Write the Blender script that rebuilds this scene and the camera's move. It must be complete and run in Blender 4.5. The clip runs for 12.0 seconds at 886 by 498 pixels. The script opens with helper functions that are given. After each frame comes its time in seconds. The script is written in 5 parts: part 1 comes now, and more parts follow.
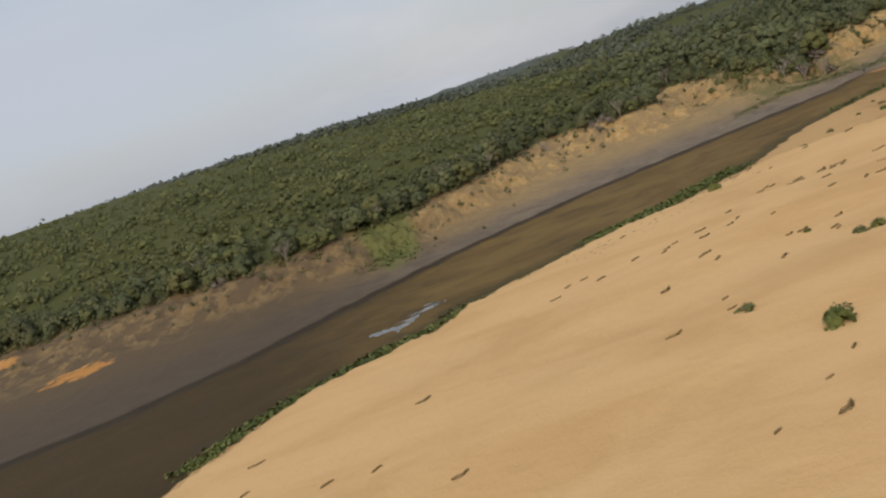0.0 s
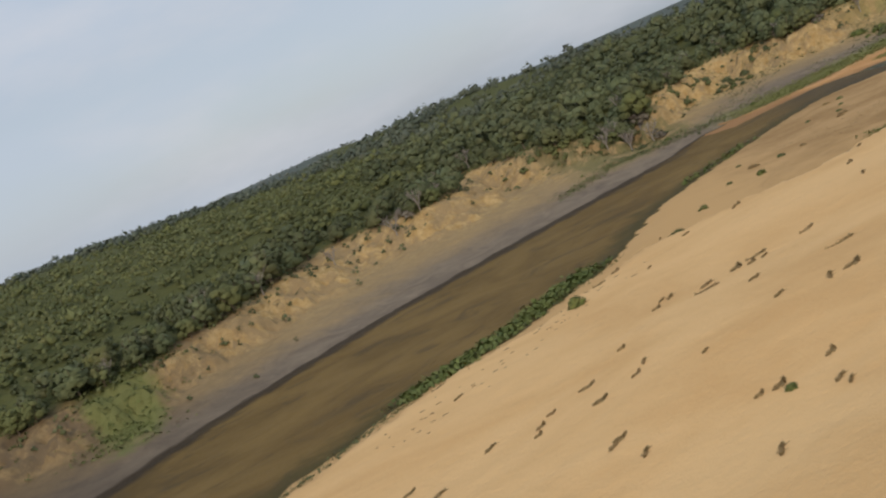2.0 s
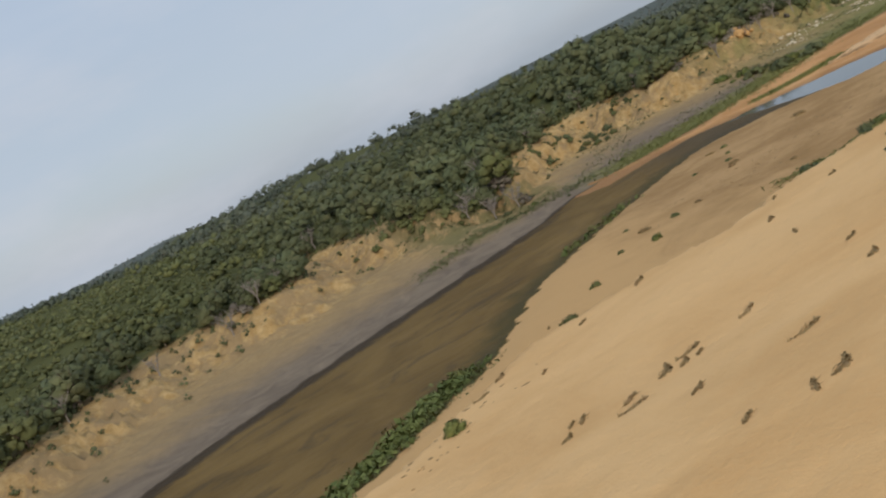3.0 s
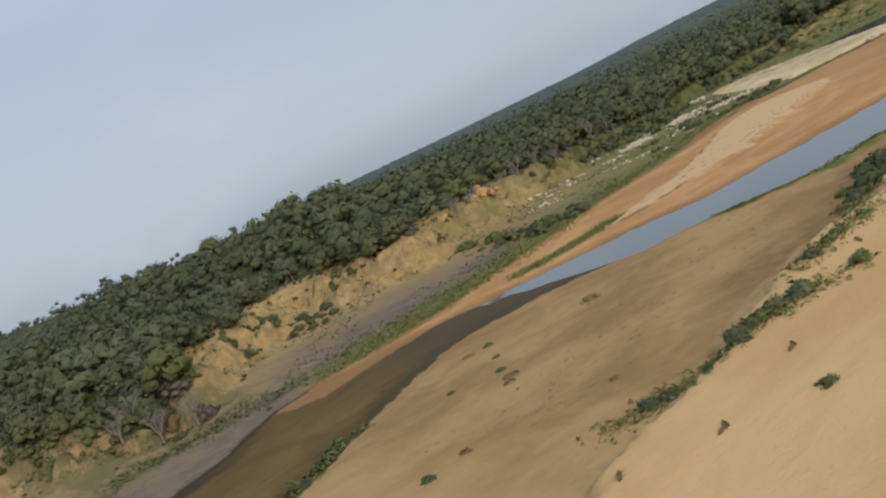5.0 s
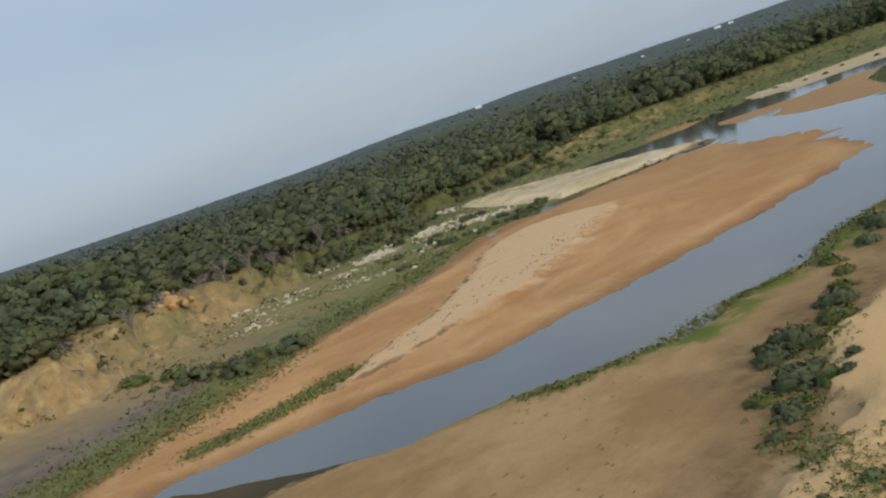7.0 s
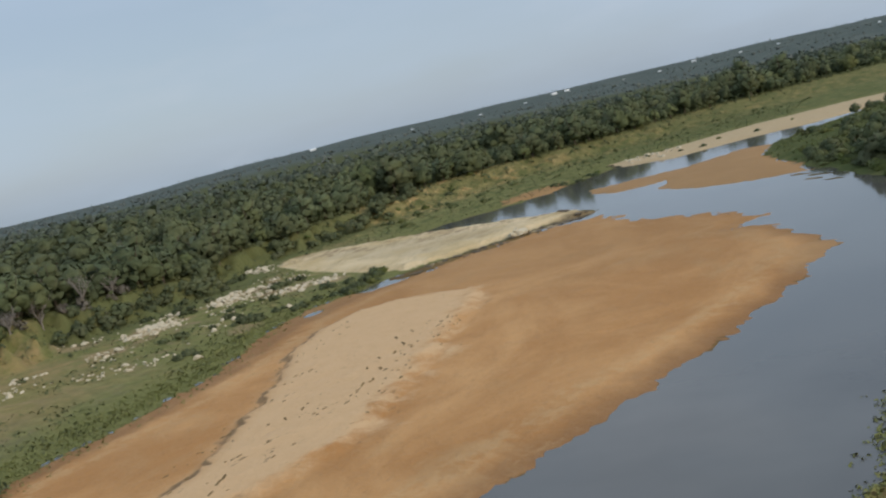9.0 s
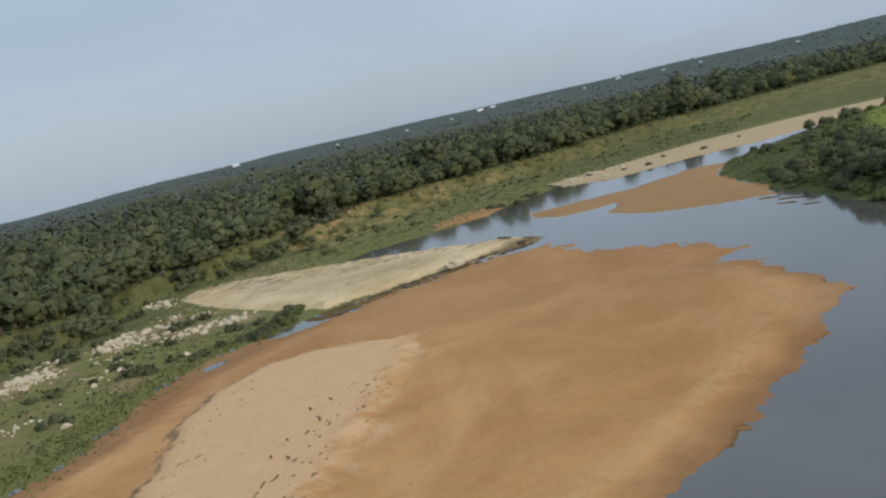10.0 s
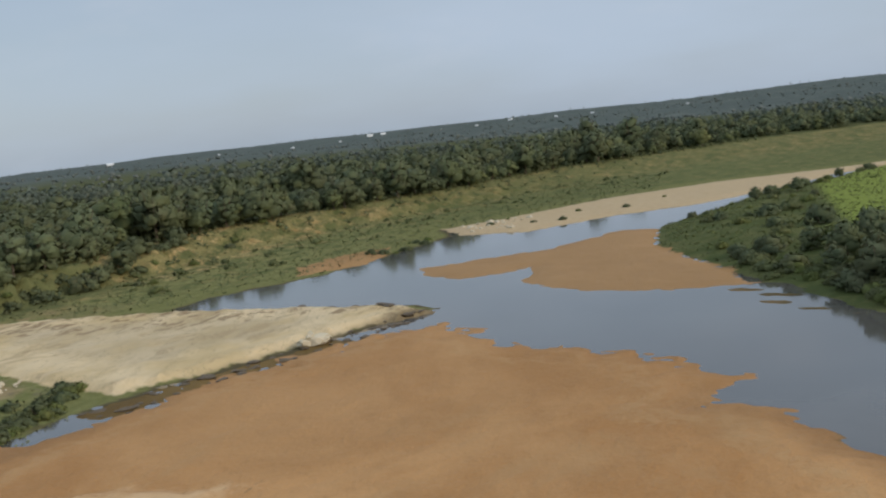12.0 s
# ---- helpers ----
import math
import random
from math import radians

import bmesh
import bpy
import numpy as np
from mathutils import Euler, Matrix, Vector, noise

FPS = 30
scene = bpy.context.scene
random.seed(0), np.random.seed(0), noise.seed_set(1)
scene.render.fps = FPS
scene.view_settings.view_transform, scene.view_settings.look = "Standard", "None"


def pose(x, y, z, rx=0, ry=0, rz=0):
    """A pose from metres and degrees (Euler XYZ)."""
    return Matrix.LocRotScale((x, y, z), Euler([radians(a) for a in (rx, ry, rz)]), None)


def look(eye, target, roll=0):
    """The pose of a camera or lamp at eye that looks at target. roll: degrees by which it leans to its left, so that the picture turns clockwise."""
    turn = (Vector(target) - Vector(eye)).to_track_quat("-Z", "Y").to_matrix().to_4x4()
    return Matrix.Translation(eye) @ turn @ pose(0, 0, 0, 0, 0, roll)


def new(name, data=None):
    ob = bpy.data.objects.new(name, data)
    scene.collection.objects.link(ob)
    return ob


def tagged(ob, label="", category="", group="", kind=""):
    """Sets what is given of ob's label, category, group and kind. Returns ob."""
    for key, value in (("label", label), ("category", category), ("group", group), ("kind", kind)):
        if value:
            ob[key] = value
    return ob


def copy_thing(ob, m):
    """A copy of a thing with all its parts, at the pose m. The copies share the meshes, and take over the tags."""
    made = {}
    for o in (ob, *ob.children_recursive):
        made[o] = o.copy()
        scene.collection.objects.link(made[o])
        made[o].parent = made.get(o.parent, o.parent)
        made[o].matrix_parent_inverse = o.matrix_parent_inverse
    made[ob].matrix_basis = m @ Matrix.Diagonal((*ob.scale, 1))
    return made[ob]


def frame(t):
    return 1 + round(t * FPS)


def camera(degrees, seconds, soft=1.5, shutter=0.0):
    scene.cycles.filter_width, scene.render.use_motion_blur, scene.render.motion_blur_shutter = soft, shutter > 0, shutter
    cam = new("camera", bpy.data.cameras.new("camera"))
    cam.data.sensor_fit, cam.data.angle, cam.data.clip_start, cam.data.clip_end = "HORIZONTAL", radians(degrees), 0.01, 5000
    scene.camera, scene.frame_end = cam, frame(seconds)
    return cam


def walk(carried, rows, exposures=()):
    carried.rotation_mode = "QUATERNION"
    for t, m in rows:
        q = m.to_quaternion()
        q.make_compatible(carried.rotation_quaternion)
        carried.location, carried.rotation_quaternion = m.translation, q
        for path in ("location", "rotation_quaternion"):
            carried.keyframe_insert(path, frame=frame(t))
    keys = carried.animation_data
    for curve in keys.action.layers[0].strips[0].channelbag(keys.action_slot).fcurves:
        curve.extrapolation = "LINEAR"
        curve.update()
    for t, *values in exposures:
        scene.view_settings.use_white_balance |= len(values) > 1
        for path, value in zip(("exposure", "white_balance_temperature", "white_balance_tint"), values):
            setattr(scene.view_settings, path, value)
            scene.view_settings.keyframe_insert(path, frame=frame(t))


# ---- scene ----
cam = camera(44.9, 12.0, soft=2.2)
# seconds, place, heading, pitch, lean to the right
PATH = [
    (0.0, 0.00, 0.00, 39.08, 0.00, -8.04, 19.97),
    (0.5, 2.19, 18.43, 38.14, -3.08, -7.77, 22.46),
    (1.0, 4.42, 36.71, 37.26, -5.60, -7.68, 23.71),
    (1.5, 7.49, 54.73, 36.44, -8.16, -7.80, 23.69),
    (2.0, 11.44, 72.24, 35.19, -12.04, -7.32, 23.87),
    (2.5, 16.84, 89.41, 33.93, -16.37, -7.43, 25.62),
    (3.0, 23.95, 106.83, 32.93, -20.55, -7.06, 26.84),
    (3.2, 27.57, 113.41, 32.60, -21.94, -6.93, 27.86),
    (3.6, 34.38, 126.62, 31.75, -25.09, -6.65, 28.29),
    (4.0, 42.42, 138.90, 30.81, -28.24, -6.36, 27.64),
    (4.4, 51.23, 150.48, 29.91, -31.59, -6.08, 26.64),
    (4.8, 60.36, 161.58, 29.18, -35.32, -5.82, 26.03),
    (5.0, 64.85, 167.18, 28.72, -37.30, -5.66, 25.42),
    (5.5, 76.36, 180.78, 28.07, -42.29, -5.38, 25.61),
    (6.0, 87.33, 192.15, 28.12, -46.09, -6.47, 23.15),
    (6.5, 98.92, 202.06, 27.93, -49.59, -6.80, 21.27),
    (7.0, 111.34, 211.83, 26.89, -53.21, -6.53, 18.54),
    (7.5, 123.76, 220.94, 26.64, -56.11, -6.68, 17.01),
    (7.7, 128.87, 224.32, 26.52, -57.18, -6.55, 16.34),
    (8.1, 138.88, 230.88, 26.27, -59.23, -6.60, 15.12),
    (8.5, 148.85, 236.46, 25.99, -60.93, -6.65, 14.03),
    (8.9, 158.72, 241.40, 25.76, -62.48, -6.69, 13.25),
    (9.3, 168.41, 246.04, 25.67, -64.06, -6.70, 12.90),
    (9.5, 173.26, 248.33, 25.69, -64.81, -6.88, 13.06),
    (10.0, 185.19, 254.09, 25.68, -66.94, -6.74, 12.82),
    (10.5, 197.73, 259.18, 25.26, -69.02, -6.44, 11.00),
    (11.0, 210.40, 263.50, 24.91, -70.58, -6.87, 9.17),
    (11.5, 222.78, 267.88, 25.02, -72.15, -6.73, 7.13),
    (12.0, 234.94, 271.87, 25.00, -73.68, -6.39, 6.41),
]
rows = []
for t, x, y, z, yaw, pitch, lean in PATH:
    a, b = radians(yaw), radians(pitch)
    ahead = Vector((-math.sin(a) * math.cos(b), math.cos(a) * math.cos(b), math.sin(b)))
    eye = Vector((x, y, z))
    rows.append((t, look(eye, eye + 10 * ahead, -lean)))
walk(cam, rows, [(0, -0.1, 7500, 19), (1.5, -0.1, 7250, 17), (3.2, -0.15, 6900, 15.5), (5.5, -0.16, 6800, 14), (7.5, -0.2, 6600, 12), (9.5, -0.18, 6620, 12.5), (12, -0.19, 6700, 13.5)])

# ---- sky and sun ----
SUN_ELEVATION, SUN_TURN = radians(26), radians(198)
world = bpy.data.worlds.new("world")
scene.world = world
world.use_nodes = True
wt = world.node_tree
sky = wt.nodes.new("ShaderNodeTexSky")
sky.sky_type, sky.sun_disc = "NISHITA", False
sky.sun_elevation, sky.sun_rotation = SUN_ELEVATION, SUN_TURN
sky.air_density, sky.dust_density, sky.ozone_density = 1.0, 1.6, 1.5
cloud_at = wt.nodes.new("ShaderNodeTexCoord")
cloud_map = wt.nodes.new("ShaderNodeMapping")
cloud_map.inputs["Scale"].default_value = (1.2, 1.2, 4.5)
cloud = wt.nodes.new("ShaderNodeTexNoise")
cloud.inputs["Scale"].default_value, cloud.inputs["Detail"].default_value = 1.6, 5.0
cloud_amount = wt.nodes.new("ShaderNodeMapRange")
cloud_amount.inputs["From Min"].default_value, cloud_amount.inputs["From Max"].default_value = 0.36, 0.68
cloud_amount.inputs["To Min"].default_value, cloud_amount.inputs["To Max"].default_value = 0.62, 0.94
cloud_mix = wt.nodes.new("ShaderNodeMix")
cloud_mix.data_type = "RGBA"
cloud_mix.inputs["B"].default_value = (5.0, 6.3, 7.8, 1)
wt.links.new(cloud_at.outputs["Generated"], cloud_map.inputs["Vector"])
wt.links.new(cloud_map.outputs["Vector"], cloud.inputs["Vector"])
wt.links.new(cloud.outputs["Fac"], cloud_amount.inputs["Value"])
wt.links.new(cloud_amount.outputs["Result"], cloud_mix.inputs["Factor"])
wt.links.new(sky.outputs["Color"], cloud_mix.inputs["A"])
puff = wt.nodes.new("ShaderNodeTexNoise")
puff.inputs["Scale"].default_value, puff.inputs["Detail"].default_value, puff.inputs["Roughness"].default_value = 3.1, 6.0, 0.55
puff_map = wt.nodes.new("ShaderNodeMapping")
puff_map.inputs["Scale"].default_value = (1.0, 1.0, 2.6)
puff_map.inputs["Location"].default_value = (0.3, 1.7, 0.4)
puff_amount = wt.nodes.new("ShaderNodeMapRange")
puff_amount.interpolation_type = "SMOOTHSTEP"
puff_amount.inputs["From Min"].default_value, puff_amount.inputs["From Max"].default_value = 0.48, 0.76
puff_amount.inputs["To Max"].default_value = 0.55
puff_mix = wt.nodes.new("ShaderNodeMix")
puff_mix.data_type = "RGBA"
puff_mix.inputs["B"].default_value = (6.3, 7.0, 7.85, 1)
wt.links.new(cloud_at.outputs["Generated"], puff_map.inputs["Vector"])
wt.links.new(puff_map.outputs["Vector"], puff.inputs["Vector"])
wt.links.new(puff.outputs["Fac"], puff_amount.inputs["Value"])
wt.links.new(puff_amount.outputs["Result"], puff_mix.inputs["Factor"])
wt.links.new(cloud_mix.outputs["Result"], puff_mix.inputs["A"])
wt.links.new(puff_mix.outputs["Result"], wt.nodes["Background"].inputs["Color"])
# the cloud veil is brighter overhead than at the horizon
height = wt.nodes.new("ShaderNodeSeparateXYZ")
wt.links.new(cloud_at.outputs["Generated"], height.inputs["Vector"])
veil = wt.nodes.new("ShaderNodeMapRange")
for key, value in (("From Min", 0.15), ("From Max", 0.95), ("To Min", 0.1), ("To Max", 0.16)):
    veil.inputs[key].default_value = value
wt.links.new(height.outputs["Z"], veil.inputs["Value"])
wt.links.new(veil.outputs["Result"], wt.nodes["Background"].inputs["Strength"])
sun = new("sun", bpy.data.lights.new("sun", "SUN"))
sun.data.energy, sun.data.angle, sun.data.color = 1.6, radians(10), (1.0, 0.91, 0.77)
sun_from = Vector((math.sin(SUN_TURN) * math.cos(SUN_ELEVATION), math.cos(SUN_TURN) * math.cos(SUN_ELEVATION), math.sin(SUN_ELEVATION)))
sun.matrix_world = look(sun_from * 300, (0, 0, 0))


# ---- materials ----
class Nodes:
    """A small writer of node materials."""

    def __init__(self, name, rough=0.9, spec=0.2):
        self.mat = bpy.data.materials.new(name)
        self.mat.use_nodes = True
        self.tree = self.mat.node_tree
        self.bsdf = self.tree.nodes["Principled BSDF"]
        self.bsdf.inputs["Roughness"].default_value = rough
        self.bsdf.inputs["Specular IOR Level"].default_value = spec
        self.coord = self.tree.nodes.new("ShaderNodeNewGeometry").outputs["Position"]

    def put(self, value, socket):
        if isinstance(value, (int, float)):
            socket.default_value = value
        elif isinstance(value, tuple):
            socket.default_value = (*value, 1) if len(value) == 3 else value
        else:
            self.tree.links.new(value, socket)

    def noise(self, scale, detail=4.0, rough=0.55, stretch=None, warp=0.0):
        n = self.tree.nodes.new("ShaderNodeTexNoise")
        n.inputs["Scale"].default_value, n.inputs["Detail"].default_value = scale, detail
        n.inputs["Roughness"].default_value, n.inputs["Distortion"].default_value = rough, warp
        where = self.coord
        if stretch:
            m = self.tree.nodes.new("ShaderNodeMapping")
            m.inputs["Scale"].default_value = stretch[:3]
            m.inputs["Rotation"].default_value = (0, 0, radians(stretch[3]))
            self.tree.links.new(where, m.inputs["Vector"])
            where = m.outputs["Vector"]
        self.tree.links.new(where, n.inputs["Vector"])
        return n.outputs["Fac"]

    def span(self, value, a, b, c=0.0, d=1.0):
        n = self.tree.nodes.new("ShaderNodeMapRange")
        n.interpolation_type = "SMOOTHSTEP"
        self.put(value, n.inputs["Value"])
        for key, v in zip(("From Min", "From Max", "To Min", "To Max"), (a, b, c, d)):
            n.inputs[key].default_value = v
        return n.outputs["Result"]

    def calc(self, kind, a, b):
        n = self.tree.nodes.new("ShaderNodeMath")
        n.operation = kind
        self.put(a, n.inputs[0])
        self.put(b, n.inputs[1])
        return n.outputs["Value"]

    def mix(self, f, a, b, blend="MIX"):
        n = self.tree.nodes.new("ShaderNodeMix")
        n.data_type, n.blend_type = "RGBA", blend
        self.put(f, n.inputs["Factor"])
        self.put(a, n.inputs["A"])
        self.put(b, n.inputs["B"])
        return n.outputs["Result"]

    def attr(self, name):
        n = self.tree.nodes.new("ShaderNodeAttribute")
        n.attribute_name = name
        return n.outputs["Fac"]

    def island(self):
        return self.tree.nodes.new("ShaderNodeNewGeometry").outputs["Random Per Island"]

    def each(self):
        return self.tree.nodes.new("ShaderNodeObjectInfo").outputs["Random"]

    def color(self, value):
        self.put(value, self.bsdf.inputs["Base Color"])
        return self

    def bump(self, height, strength=0.5, distance=0.1):
        n = self.tree.nodes.new("ShaderNodeBump")
        n.inputs["Strength"].default_value, n.inputs["Distance"].default_value = strength, distance
        self.put(height, n.inputs["Height"])
        self.tree.links.new(n.outputs["Normal"], self.bsdf.inputs["Normal"])
        return self


def ground_material():
    """The whole riverside: each soil lies where its layer (metres inside its outline) is above zero, with ragged edges."""
    n = Nodes("riverside_soil", 0.95, 0.06)
    far_x = n.tree.nodes.new("ShaderNodeSeparateXYZ")
    n.tree.links.new(n.coord, far_x.inputs["Vector"])
    px, py = far_x.outputs["X"], far_x.outputs["Y"]
    n1, n2, n3 = n.noise(0.08, 6, 0.65), n.noise(0.5, 6, 0.72), n.noise(2.4, 4, 0.6)
    ragged = n.calc("MULTIPLY", n.calc("SUBTRACT", n.noise(0.35, 6, 0.7), 0.5), 3.0)
    patch = n.calc("SUBTRACT", n.noise(0.07, 7, 0.68, None, 0.7), 0.5)
    patch2 = n.calc("SUBTRACT", n.noise(0.16, 7, 0.7, None, 0.4), 0.5)

    def mask(name, shift=0.0, wide=0.5):
        return n.span(n.calc("ADD", n.calc("ADD", n.attr(name), ragged), shift), -wide, wide)

    def both(a, b):
        return n.calc("MULTIPLY", a, b)

    def inv(a):
        return n.calc("SUBTRACT", 1.0, a)

    # river bed and mud
    c = n.mix(n.span(n.noise(0.045, 6, 0.62, (1, 1.5, 1, -32), 0.9), 0.32, 0.68), (0.132, 0.082, 0.027), (0.190, 0.120, 0.041))
    c = n.mix(n.span(n.calc("ADD", n.attr("in_right"), n.calc("MULTIPLY", patch2, 14.0)), -8, -1, 0, 0.85), c, (0.058, 0.050, 0.018))
    c = n.mix(n.span(n.calc("ADD", px, n.calc("MULTIPLY", patch, 60.0)), 15, -45, 0, 0.85), c, (0.052, 0.034, 0.014))
    c = n.mix(both(n.span(n.calc("ADD", n.attr("in_left"), n.calc("MULTIPLY", patch2, 9.0)), -6.5, -2.5, 0, 0.85), n.span(px, 140, 110)), c, (0.036, 0.027, 0.019))
    c = n.mix(both(n.span(n.noise(0.07, 6, 0.68, (1, 2.0, 1, -33), 0.8), 0.52, 0.66, 0, 0.55), n.span(px, 190, 150)), c, (0.060, 0.046, 0.026))
    c = n.mix(both(n.span(px, 138, 165, 0, 0.7), n.span(px, 230, 210)), c, n.mix(n2, (0.058, 0.046, 0.030), (0.085, 0.066, 0.040)))
    # left bank
    up = n.calc("ADD", n.attr("up_bank"), n.calc("MULTIPLY", patch, 0.45))
    grey = n.calc("MULTIPLY", n.span(px, 135, 165), n.span(px, 225, 200))
    dry = both(n.span(n.calc("ADD", px, n.calc("MULTIPLY", patch, 40.0)), 204, 224), n.span(px, 300, 275))
    early, middle, late = n.span(px, 165, 138), n.span(px, 255, 300), n.span(px, 385, 405)
    soil = n.mix(n2, (0.22, 0.150, 0.075), (0.38, 0.272, 0.142))
    silt = n.mix(n.span(n.noise(0.13, 7, 0.72, (1, 1.3, 1, -30), 0.8), 0.3, 0.7), (0.152, 0.120, 0.090), (0.236, 0.186, 0.132))
    grass = n.mix(n.span(n2, 0.3, 0.7), (0.125, 0.132, 0.045), (0.240, 0.228, 0.088))
    straw = n.mix(n2, (0.21, 0.16, 0.062), (0.36, 0.265, 0.115))
    ochre = n.mix(n.span(n2, 0.3, 0.7), (0.33, 0.205, 0.075), (0.53, 0.375, 0.175))
    b = n.mix(n.span(n.calc("SUBTRACT", up, n.calc("MULTIPLY", grey, 0.08)), 0.22, 0.6), silt, soil)
    b = n.mix(both(dry, n.span(up, 0.2, 0.34, 0, 0.75)), b, n.mix(n.span(patch2, -0.1, 0.1), straw, soil))
    b = n.mix(n.span(n.calc("ADD", px, n.calc("MULTIPLY", patch, 60.0)), 35, -45, 0, 0.8), b, (0.082, 0.062, 0.044))
    b = n.mix(n.span(n.calc("ADD", n.attr("red_cut"), n.calc("MULTIPLY", patch2, 2.6)), 0.62, 0.9), b, n.mix(n2, (0.42, 0.17, 0.045), (0.58, 0.30, 0.10)))
    b = n.mix(both(both(n.span(up, 0.58, 0.8), n.span(n.calc("ADD", patch2, n.calc("MULTIPLY", grey, 0.06)), -0.05, 0.08, 0, 1)), both(n.calc("MAXIMUM", n.span(px, 136, 156, 0.2, 0.85), both(n.span(px, -30, 40, 0.3, 0.85), n.span(px, 112, 102))), n.span(px, 290, 258, 0.15, 1.0))), b, ochre)
    b = n.mix(both(both(n.span(up, 0.5, 0.2), n.span(px, 225, 250)), n.span(patch2, -0.16, 0.0)), b, grass)
    b = n.mix(both(both(n.span(patch, -0.05, 0.1), n.span(px, 222, 250)), inv(late)), b, n.mix(0.5, straw, grass))
    b = n.mix(both(both(middle, inv(late)), n.span(patch2, -0.1, 0.04)), b, n.mix(n.span(n3, 0.4, 0.7), grass, (0.15, 0.165, 0.05)))
    b = n.mix(late, b, n.mix(n.span(up, 0.55, 0.82), grass, n.mix(n.span(patch2, 0.02, 0.14), n.mix(0.5, grass, straw), n.mix(0.85, grass, straw))))
    b = n.mix(both(late, both(n.span(up, 0.5, 0.75), n.span(patch2, 0.0, 0.09))), b, ochre)
    b = n.mix(both(late, n.span(n.noise(0.11, 6, 0.72, (1, 1.6, 1, -15)), 0.48, 0.6, 0, 0.75)), b, n.mix(n3, (0.055, 0.072, 0.026), (0.10, 0.118, 0.04)))
    b = n.mix(both(late, n.span(n.calc("ADD", px, n.calc("MULTIPLY", patch, 160.0)), 455, 560, 0, 0.6)), b, n.mix(n2, (0.070, 0.086, 0.030), (0.130, 0.140, 0.050)))
    b = n.mix(both(n.span(px, 222, 245), n.span(n.noise(0.21, 6, 0.74), 0.53, 0.66, 0, 0.6)), b, straw)
    b = n.mix(both(both(n.span(px, 290, 305), n.span(px, 440, 415)), n.span(up, 0.6, 0.75, 0, 0.9)), b, n.mix(n2, (0.085, 0.098, 0.036), (0.165, 0.165, 0.064)))
    b = n.mix(both(n.span(n.attr("in_left"), 2.2, 0.4), early), b, (0.06, 0.045, 0.03))
    b = n.mix(both(n.span(n.calc("ADD", n.attr("in_left"), n.calc("MULTIPLY", patch2, 22.0)), 15, 7.5), inv(early)), b, n.mix(n.span(n3, 0.35, 0.7), grass, (0.165, 0.165, 0.055)))
    b = n.mix(n.span(n.calc("ADD", n.attr("gully"), patch2), 0.35, 0.7, 0, 0.9), b, n.mix(n3, (0.105, 0.122, 0.040), (0.180, 0.190, 0.070)))
    b = n.mix(both(n.span(px, 318, 326), n.span(n.calc("ADD", n.attr("in_left"), n.calc("MULTIPLY", patch2, 6.0)), 2.2, 0.8, 0, 0.85)), b, (0.085, 0.062, 0.036))
    b = n.mix(n.span(n.calc("ADD", n.attr("stony"), n.calc("MULTIPLY", patch2, 2.2)), 0.35, 0.75, 0, 0.85), b, n.mix(n2, (0.24, 0.17, 0.085), (0.40, 0.30, 0.165)))
    b = n.mix(both(both(n.span(px, 152, 136), n.span(px, 102, 114)), both(n.span(up, 0.34, 0.5, 0, 0.8), n.span(patch2, 0.08, -0.04))), b, n.mix(n2, (0.10, 0.105, 0.042), (0.185, 0.165, 0.075)))
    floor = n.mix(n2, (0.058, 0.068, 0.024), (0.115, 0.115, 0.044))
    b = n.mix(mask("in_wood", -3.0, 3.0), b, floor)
    c = n.mix(mask("in_left", 0.3, 0.3), c, b)
    # right bank: damp flat, sand above it, green bank upstream
    flat = n.mix(n.span(n.noise(0.06, 7, 0.68, (1, 1.4, 1, 32), 0.4), 0.35, 0.66), (0.32, 0.192, 0.083), (0.46, 0.288, 0.135))
    flat = n.mix(n.span(n2, 0.4, 0.8, 0, 0.25), flat, (0.14, 0.088, 0.04))
    flat = n.mix(both(n.span(n.calc("ADD", n.attr("damp"), n.calc("MULTIPLY", patch, 1.6)), 0.1, 0.95), n.span(n2, 0.75, 0.3, 0.55, 0.95)), flat, n.mix(n.span(n2, 0.3, 0.7), (0.175, 0.106, 0.049), (0.265, 0.166, 0.080)))
    flat = n.mix(both(n.span(n.attr("in_sand"), -2.6, -0.8, 0, 0.8), n.span(patch2, -0.1, 0.06)), flat, (0.50, 0.33, 0.17))
    sand = n.mix(n.span(n.noise(0.03, 5, 0.6, (1, 2.2, 1, 35), 0.6), 0.3, 0.65), (0.590, 0.352, 0.151), (0.680, 0.430, 0.200))
    sand = n.mix(n.span(n.noise(0.22, 6, 0.68, (1, 2.0, 1, 35)), 0.52, 0.75, 0, 0.2), sand, (0.46, 0.29, 0.135))
    sand = n.mix(n.span(n3, 0.35, 0.8, 0, 0.2), sand, (0.64, 0.44, 0.23))
    bank = n.mix(n.span(patch2, -0.1, 0.12), n.mix(n2, (0.050, 0.066, 0.022), (0.105, 0.122, 0.040)), n.mix(0.55, grass, (0.060, 0.072, 0.026)))
    field = both(n.span(py, 259, 255), both(n.span(px, 408, 420), n.span(px, 640, 600)))
    bank = n.mix(field, bank, n.mix(n2, (0.15, 0.20, 0.035), (0.26, 0.29, 0.07)))
    flat = n.mix(both(both(n.span(n.attr("in_right"), 6.5, 3.0), n.span(px, 182, 192)), n.span(patch2, -0.1, 0.06)), flat, (0.125, 0.15, 0.03))
    flat = n.mix(n.span(n.calc("ADD", px, n.calc("MULTIPLY", patch, 50.0)), 128, 96, 0, 0.9), flat, (0.54, 0.335, 0.150))
